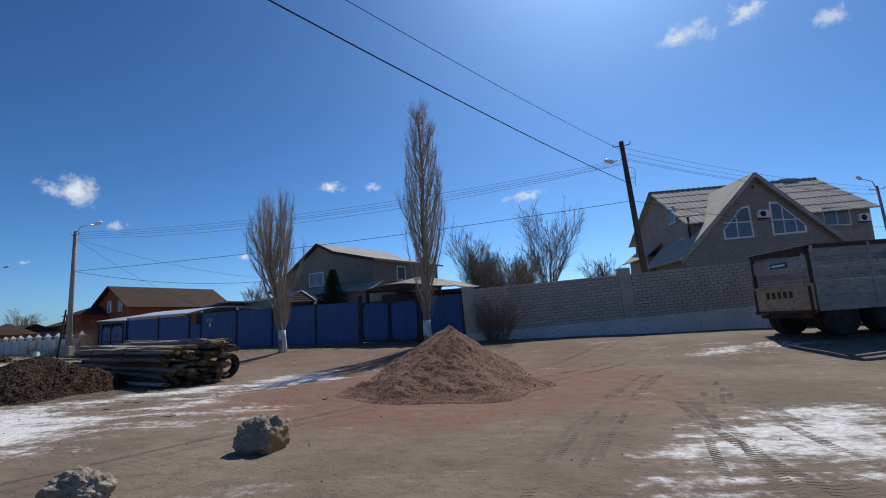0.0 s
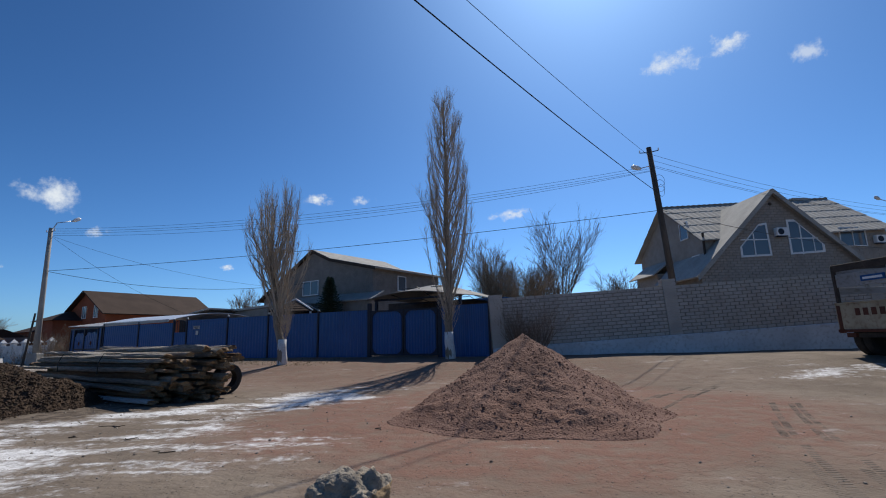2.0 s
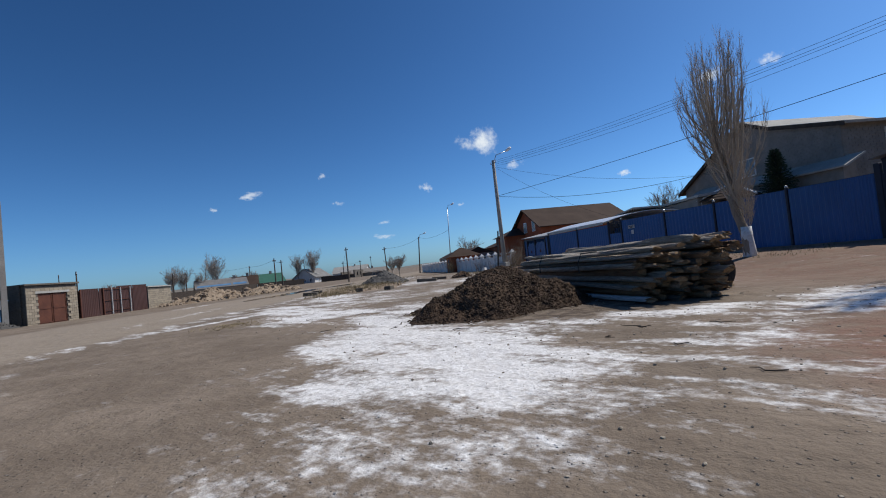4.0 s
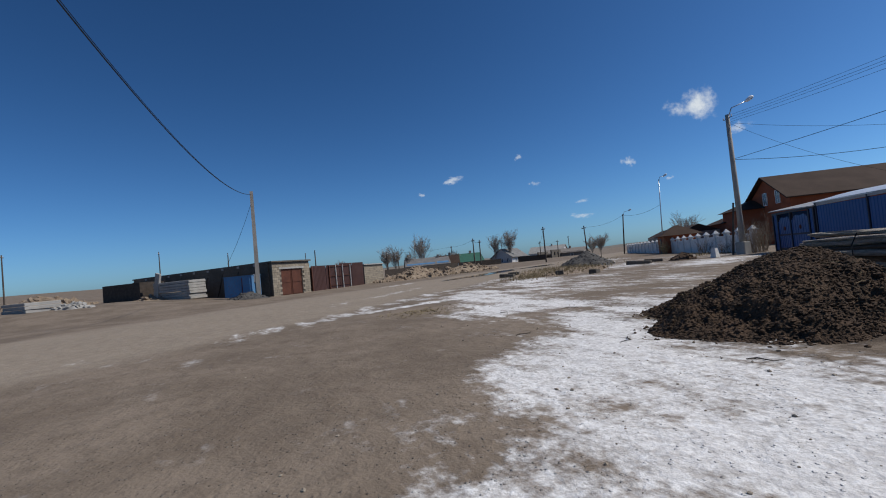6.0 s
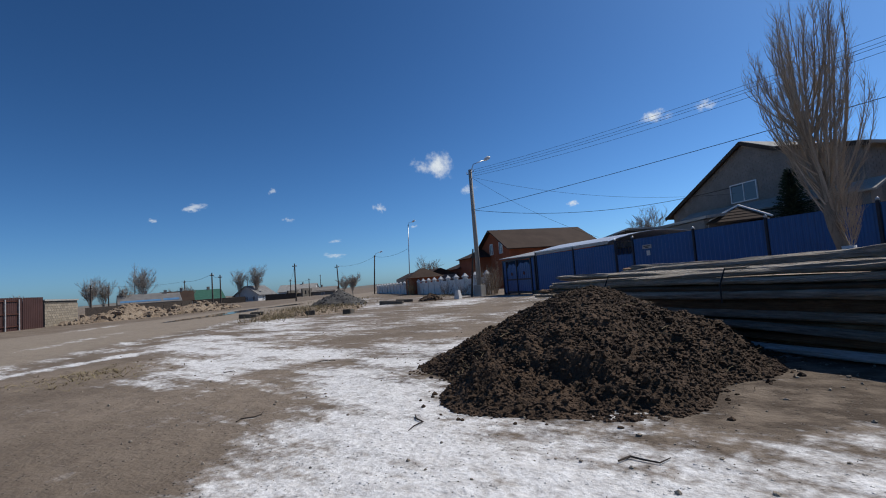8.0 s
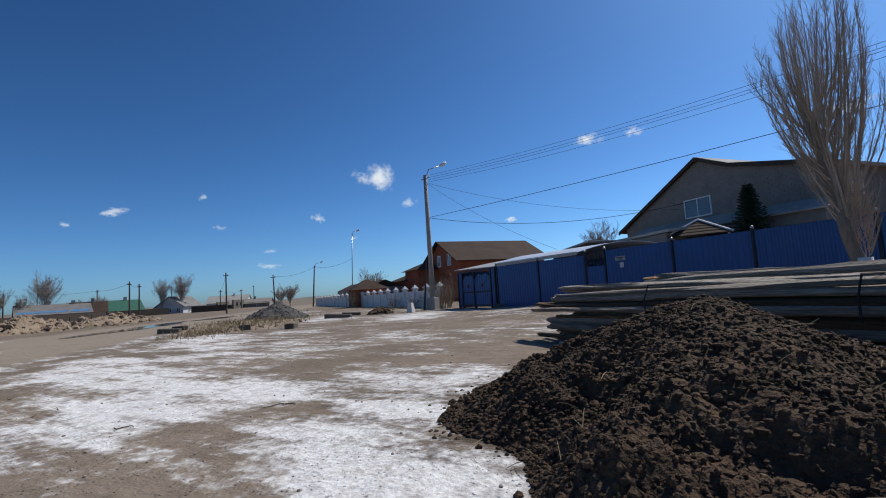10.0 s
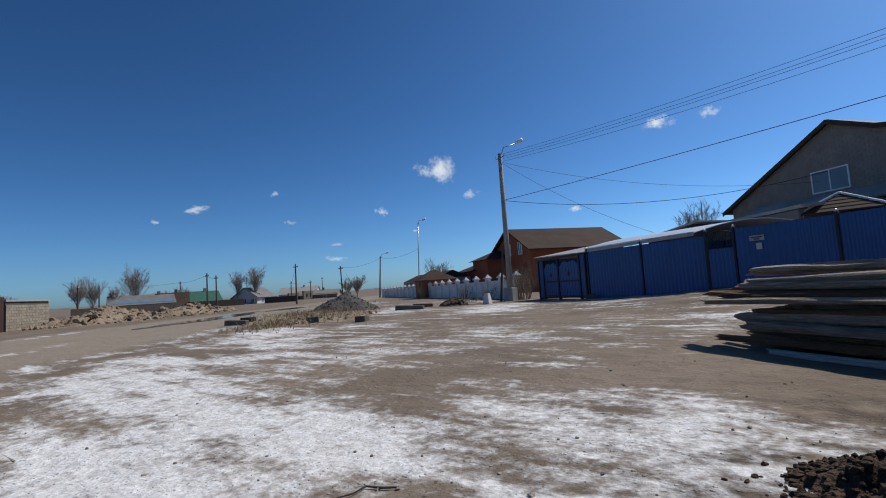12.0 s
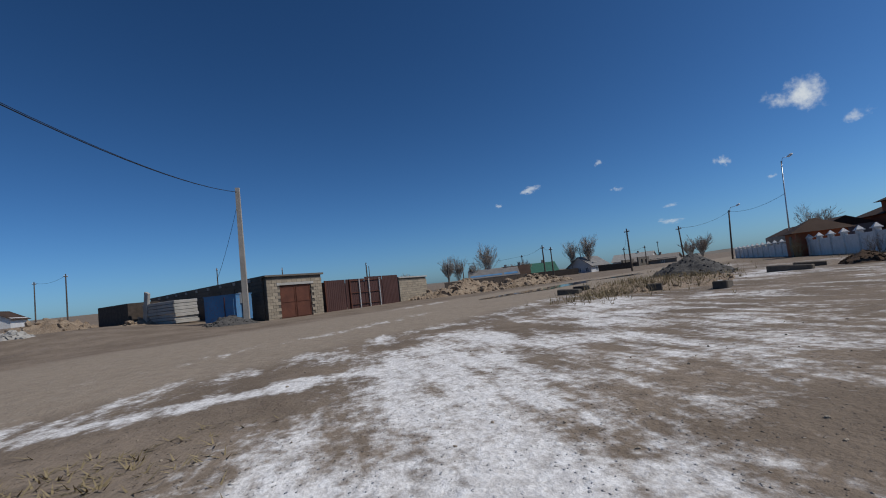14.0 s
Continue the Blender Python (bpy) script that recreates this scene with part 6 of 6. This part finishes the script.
    part("panel", Mesh().prism([(-51.5, 10.2, -.3), (-70.5, 2.5, -.3), (-70.6, 2.6, -.3), (-51.6, 10.3, -.3)], [(-51.5, 10.2, 2.2), (-70.5, 2.5, 2.4), (-70.6, 2.6, 2.4), (-51.6, 10.3, 2.2)]), M_MAROON, y)


garage()


def stores():
    k = thing("steel_cabin", pose(-47.2, 4.5, .3, 0, 0, 245), "faded blue steel tank cabin beside the pole", "cabin")
    n = 20
    me = Mesh()
    q = [(-1.05 + .0, -.6), (1.05, -.6)]
    prof = [(-1.1, -.75), (-.5, -.85), (.5, -.85), (1.1, -.75), (1.1, .8), (-1.1, .8)]
    me.prism([(p[0], p[1], 0) for p in prof], [(p[0], p[1], 1.55) for p in prof])
    part("shell", me, M_TANK, k)
    part("top_plate", Mesh().prism([(p[0] * 1.04, p[1] * 1.04, 1.55) for p in prof], [(p[0] * 1.04, p[1] * 1.04, 1.6) for p in prof]), M_TANK, k)
    part("door", Mesh().box(-.95, -.35, .8, .84, .1, 1.45), M_TANK, k, "faded blue steel door")
    part("hinge_bar", Mesh().box(-.36, -.32, .84, .88, .1, 1.45), M_RUST, k)
    rnd = random.Random(6)
    def slab_stack(x, y, ang, L, W, n, z0, label):
        for i in range(n):
            ob = new("concrete_slab", Mesh().box(-L / 2, L / 2, -W / 2, W / 2, 0, .2, c=.025).data("concrete_slab", M_CONC))
            ob.matrix_basis = pose(x + rnd.uniform(-.08, .08), y + rnd.uniform(-.08, .08), z0 + i * .225, 0, 0, ang + rnd.uniform(-1.5, 1.5))
            tagged(ob, label, "concrete slab", "stacked concrete slabs")
    slab_stack(-53.0, -.6, 42, 4.6, 1.6, 7, gz(-53, -.6) - .02, "grey concrete floor slab in a neat stack")
    slab_stack(-56.5, -3.8, 42, 3.2, 1.6, 6, gz(-56.5, -3.8) - .02, "grey concrete floor slab in a neat stack")
    slab_stack(-46.3, -8.6, 40, 3.4, 2.0, 3, gz(-46.3, -8.6) - .02, "pale concrete slab dumped on rubble")
    ob = new("concrete_slab", Mesh().box(-.3, .3, -.1, .1, 0, 2.4, c=.02).data("concrete_slab", M_CONC))
    ob.matrix_basis = pose(-54.0, -2.6, gz(-54, -2.6) - .1, 0, 14, 40)
    tagged(ob, "concrete slab leaning upright on the stack", "concrete slab")
    d = thing("dark_sheet_container", pose(-60.5, -6.5, gz(-60, -6), 0, 0, 42), "dark rusted sheet container behind the slabs", "container")
    part("shell", ribbed(1.0, 6.5, -.1, 1.55, 0, .25, .03), M_MAROON, d)
    part("body", Mesh().box(1.0, 6.5, -2.2, -.02, -.1, 1.5), M_WOODDK, d)
    heap("rubble_pile", -44.9, -5.9, 1.5, .9, 40, .4, M_CONC, "pile of broken concrete lumps", 0, 0, 1, .15, 60, (.06, .18), 31, 40, 14)


stores()

# ---- village in the distance ----
def cottage(x, y, ang, L, W, hw, hr, roof, wall, label, nwin=2):
    z = gz(x, y) - .2
    h = thing("cottage", Matrix.Translation((x, y, z)) @ pose(0, 0, 0, 0, 0, ang), label, "house", "cottages of the village")
    poly = [(-L / 2, -W / 2, -.5), (-L / 2, W / 2, -.5), (-L / 2, W / 2, hw), (-L / 2, 0, hr), (-L / 2, -W / 2, hw)]
    part("wall", Mesh().prism(poly, [(L / 2, p[1], p[2]) for p in poly]), wall, h)
    for s in (-1, 1):
        slab_roof(h, [(-L / 2 - .4, 0, hr), (L / 2 + .4, 0, hr), (L / 2 + .4, s * (W / 2 + .5), hw - .4), (-L / 2 - .4, s * (W / 2 + .5), hw - .4)], .1, roof, "roof_slope")
    for i in range(nwin):
        window(h, (-L / 2 + (i + .6) * L / (nwin + .4), -W / 2 - .02, hw - 1.5), (1, 0, 0), .9, 1.0, 2, d=(0, -1, 0))
        window(h, (-L / 2 - .02, -W / 4 + i * W / 3, hw - 1.5), (0, -1, 0), .9, 1.0, 2, d=(-1, 0, 0))
    part("chimney", Mesh().box(L * .1, L * .1 + .5, -.25, .25, hw, hr + .7), M_MORTAR, h)
    return h


cottage(-111.5, 41.5, 75, 6.5, 6, 1.9, 3.3, M_CANOPY, M_TANK, "far cottage with blue walls and a pale slate roof")
cottage(-112.5, 45.5, 75, 6.0, 6, 1.9, 3.2, M_CANOPY, M_TANK, "far cottage with blue walls and a pale slate roof")
cottage(-116, 50, 70, 5.5, 5, 1.8, 3.5, M_BROWNROOF, M_WHITEW, "far white cottage with a dark roof")
cottage(-119, 57, 80, 6.5, 6, 1.7, 3.6, M_GREEN, M_WOODDK, "far dark cottage with a dull green roof")
cottage(-120, 70, 120, 8.0, 6, 1.9, 3.9, M_CANOPY, M_WHITEW, "far pale cottage beneath round bare trees")
cottage(-133, 98, 40, 12, 6, 1.6, 2.6, M_MORTAR, M_MORTAR, "far low grey building")
cottage(-175, 120, 40, 14, 8, 2.3, 4.6, M_SLATE, M_WHITEW, "far cottage with a slate roof")
cottage(-140, -62, 10, 9, 7, 2.2, 4.0, M_BROWNROOF, M_WHITEW, "far cottage on the rising steppe")
rb = thing("roofless_ruin", pose(-130, 92, gz(-130, 92), 0, 0, 125), "far roofless brick ruin with empty openings", "ruin")
for x0, x1, z0, z1 in ((-4, -2.2, -.3, 2.3), (-2.2, -1, 1.7, 2.3), (-1, .8, -.3, 2.3), (.8, 2, 1.7, 2.3), (2, 4, -.3, 2.3), (-2.2, -1, -.3, .7), (.8, 2, -.3, .7)):
    part("wall_piece", Mesh().box(x0, x1, -.2, .2, z0, z1), M_BLOCKDK, rb)
part("wall_piece", Mesh().box(-4, 4, 4, 4.4, -.3, 2), M_BLOCKDK, rb)
ff = thing("dark_board_fence", Matrix.Identity(4), "far dark board fence of the village", "fence")
for (a, b) in (((-109.5, 66.4), (-106.6, 72.4)), ((-113, 52), (-112, 63)), ((-100, 30), (-109, 50)), ((-150, 10), (-112, 28))):
    m, L = local(a, b)
    z0, z1 = gz(*a), gz(*b)
    part("dark_panel", Mesh().prism([tuple(m @ Vector((0, 0, z0 - .3))), tuple(m @ Vector((L, 0, z1 - .3))), tuple(m @ Vector((L, .1, z1 - .3))), tuple(m @ Vector((0, .1, z0 - .3)))],
         [tuple(m @ Vector((0, 0, z0 + 1.3))), tuple(m @ Vector((L, 0, z1 + 1.3))), tuple(m @ Vector((L, .1, z1 + 1.3))), tuple(m @ Vector((0, .1, z0 + 1.3)))]), M_WOODDK, ff)
cabin = thing("blue_kiosk", pose(-118, 69.5, gz(-118, 69.5), 0, 0, 40), "small far blue kiosk", "kiosk")
part("walls", Mesh().box(-.9, .9, -.9, .9, -.2, 2.2), M_TANK, cabin)
part("roof", Mesh().box(-1.1, 1.1, -1.1, 1.1, 2.2, 2.35), M_SLATE, cabin)


def line_pole(x, y, h, label="far wooden power line pole", lean=0.0):
    z = gz(x, y)
    p = thing("power_pole", Matrix.Translation((x, y, z)), label, "utility pole", "far power line poles")
    part("pole", Mesh().tube([(0, 0, -.4), (lean * h, 0, h)], [.14, .09], 7), M_WOODPOLE, p)
    part("cross_arm", Mesh().box(lean * h - .6, lean * h + .6, -.05, .05, h - .5, h - .38), M_WOODPOLE, p)
    for s in (-.5, 0, .5):
        part("insulator", Mesh().tube([(lean * h + s, 0, h - .38), (lean * h + s, 0, h - .2)], [.05, .03], 6), M_PVC, p)
    return (x + lean * h, y, z + h - .25)


tops = [line_pole(*q) for q in ((-104.2, 31.8, 4.9), (-122.5, 39.6, 5.5), (-125.8, 55.7, 6.0), (-87, 43.8, 5.6), (-91, 47.1, 5.4))]
tops2 = [line_pole(*q) for q in ((-77, 52.7, 6.2), (-115.4, 77, 4.8), (-121.6, 87, 5.0), (-150, 112, 7.0), (-77.8, 62.3, 5.9, "far leaning wooden power pole", -.06))]
tops3 = [line_pole(*q) for q in ((-120, -44.5, 8.4), (-107, -33, 8.4), (-118, -12, 8.0), (-112, 1, 7.0), (-95, 16, 6.0), (-150, 20, 8), (-170, 60, 8), (-160, 90, 8))]
for a, b in zip(tops[:-1], tops[1:]):
    cable(a, b, .4, .02, "far power line cable", "far cables")
for a, b in ((tops2[0], tops2[1]), (tops2[1], tops2[2]), (tops2[4], (-76.6, 70.3, 7.4)), ((-76.6, 70.3, 7.4), (-58.3, 60.5, 7)), (tops3[0], tops3[1])):
    cable(a, b, .6, .018, "far power line cable", "far cables")
far_trees = ((-117.4, 43.9, 8.0, 3.4, 1, 18), (-110, 33.2, 5.6, 3.6, 2, 14), (-113, 36, 5.8, 3.8, 3, 14), (-119.2, 65.4, 6.8, 2.2, 4, 12), (-117.3, 68.8, 7.9, 3.8, 5, 18), (-69.8, 58.6, 3.7, 2.6, 6, 14),
             (-86, 70, 3.6, 3.4, 7, 12), (-68, 76, 5.5, 4.5, 8, 14), (-112, 39, 4.6, 3.6, 9, 12), (-150, 30, 5, 4.5, 10, 12), (-160, 66, 5, 5, 11, 12), (-20.8, 51.7, 5.8, 2.0, 12, 8), (-118, 53, 4.2, 4, 13, 12))
for x, y, H, W, s, k in far_trees:
    bare_tree(x, y, H * .88, W * .55, 50 + s, "far bare tree in hazy spring light", M_FARTWIG, "far_tree", "far bare trees", .011, k, .40)
for i in range(9):
    pst = new("fence_post", Mesh().tube([(0, 0, -.2), (0, 0, 1.0)], [.06, .05], 6).data("fence_post", M_WOODDK))
    x, y = -84 - i * 1.6, 34 + i * 1.9
    pst.matrix_basis = Matrix.Translation((x, y, gz(x, y)))
    tagged(pst, "short dark wooden fence post", "post", "row of fence posts")
ridge = Mesh()
for i in range(60):
    a0, a1 = radians(20 + i * 1.5), radians(20 + (i + 1) * 1.5)
    f = lambda a: 1 + 2.5 * math.sin(a * 3.1) ** 2 + 1.1 * math.sin(a * 17) + .6 * math.sin(a * 41)
    p = lambda a, z, r: (-12 - r * math.sin(a), 9 + r * math.cos(a), z)
    ridge.poly([p(a0, -8, 640), p(a1, -8, 640), p(a1, 5 + f(a1), 760), p(a0, 5 + f(a0), 760)])
    ridge.poly([p(a0, 5 + f(a0), 760), p(a1, 5 + f(a1), 760), p(a1, -8, 1100), p(a0, -8, 1100)])
tagged(new("distant_hills", ridge.data("distant_hills", M_FARHILL)), "low bare hills on the horizon", "hills", "", "structure")

# ---- clouds, far beyond everything ----
def cloud_mat(seed, dens):
    m = bpy.data.materials.new("cloud")
    m.use_nodes = True
    n, l = m.node_tree.nodes, m.node_tree.links
    n.clear()
    out = n.new("ShaderNodeOutputMaterial")
    tr = n.new("ShaderNodeBsdfTransparent")
    em = n.new("ShaderNodeEmission")
    em.inputs["Color"].default_value = (.86, .93, 1.0, 1)
    em.inputs["Strength"].default_value = .85
    tc = n.new("ShaderNodeTexCoord")
    mp = n.new("ShaderNodeMapping")
    mp.inputs["Location"].default_value = (seed * 3.7, seed * 1.9, seed)
    mp.inputs["Scale"].default_value = (2.0, 1.0, 1.5)
    nz = n.new("ShaderNodeTexNoise")
    nz.inputs["Scale"].default_value, nz.inputs["Detail"].default_value, nz.inputs["Roughness"].default_value = 1.35, 9, .62
    l.new(tc.outputs["Object"], mp.inputs[0])
    l.new(mp.outputs[0], nz.inputs[0])
    ln = n.new("ShaderNodeVectorMath")
    ln.operation = "LENGTH"
    l.new(tc.outputs["Object"], ln.inputs[0])
    fall = n.new("ShaderNodeMapRange")
    fall.inputs["From Min"].default_value, fall.inputs["From Max"].default_value = 1.0, 0.0
    fall.inputs["To Min"].default_value, fall.inputs["To Max"].default_value = -.42, .30
    l.new(ln.outputs["Value"], fall.inputs["Value"])
    ad = n.new("ShaderNodeMath")
    l.new(fall.outputs[0], ad.inputs[0])
    l.new(nz.outputs[0], ad.inputs[1])
    rp = n.new("ShaderNodeMapRange")
    rp.interpolation_type = "SMOOTHSTEP"
    rp.inputs["From Min"].default_value, rp.inputs["From Max"].default_value = .50, .82
    rp.inputs["To Max"].default_value = dens
    l.new(ad.outputs[0], rp.inputs["Value"])
    mx = n.new("ShaderNodeMixShader")
    l.new(rp.outputs[0], mx.inputs[0])
    l.new(tr.outputs[0], mx.inputs[1])
    l.new(em.outputs[0], mx.inputs[2])
    l.new(mx.outputs[0], out.inputs[0])
    return m


CLOUDS = [(38.5, 14, 6.6, 3.6, 1), (35.2, 10.9, 3.2, 1.4, .6), (51.6, 4.2, 3.6, .9, .7), (45.8, 9.5, 2.2, 1.4, .8), (13.9, 16.2, 4.0, 1.8, 1), (8.7, 16.3, 2.8, 1.5, .8),
          (-9.4, 14.5, 5.2, 2, 1), (-29.2, 28.3, 6.5, 3.4, 1), (-34.9, 28.7, 5, 2.6, .95), (65.9, 10.1, 3, .9, .6), (58, 11.8, 1.5, .9, .5), (56.6, 8.6, 1.7, .7, .5),
          (23.3, 8.2, 1.8, .9, .8), (66.5, 9.8, 2.2, .8, .7), (70, 8.6, 1.3, .6, .6), (51.4, 5.9, 1.9, .6, .5), (-41.3, 25.6, 4, 2.4, .6), (42.2, 7.1, 1.3, .5, .5)]
for i, (az, el, w, h, dn) in enumerate(CLOUDS):
    R = 2600
    a, e = radians(az), radians(el)
    p = Vector((-R * math.sin(a) * math.cos(e), R * math.cos(a) * math.cos(e), R * math.sin(e)))
    m = Mesh()
    n = 16
    m.poly([(math.cos(2 * math.pi * k / n), math.sin(2 * math.pi * k / n), 0) for k in range(n)])
    ob = new("cloud", m.data("cloud", cloud_mat(i + 1, dn)))
    ob.matrix_basis = Matrix.Translation(p) @ (-p).to_track_quat("Z", "Y").to_matrix().to_4x4() @ Matrix.Diagonal((R * radians(w) * 1.0, R * radians(h) * .95, 1, 1))
    ob.visible_shadow = False
    tagged(ob, "small bright fair-weather cloud", "cloud", "clouds", "structure")
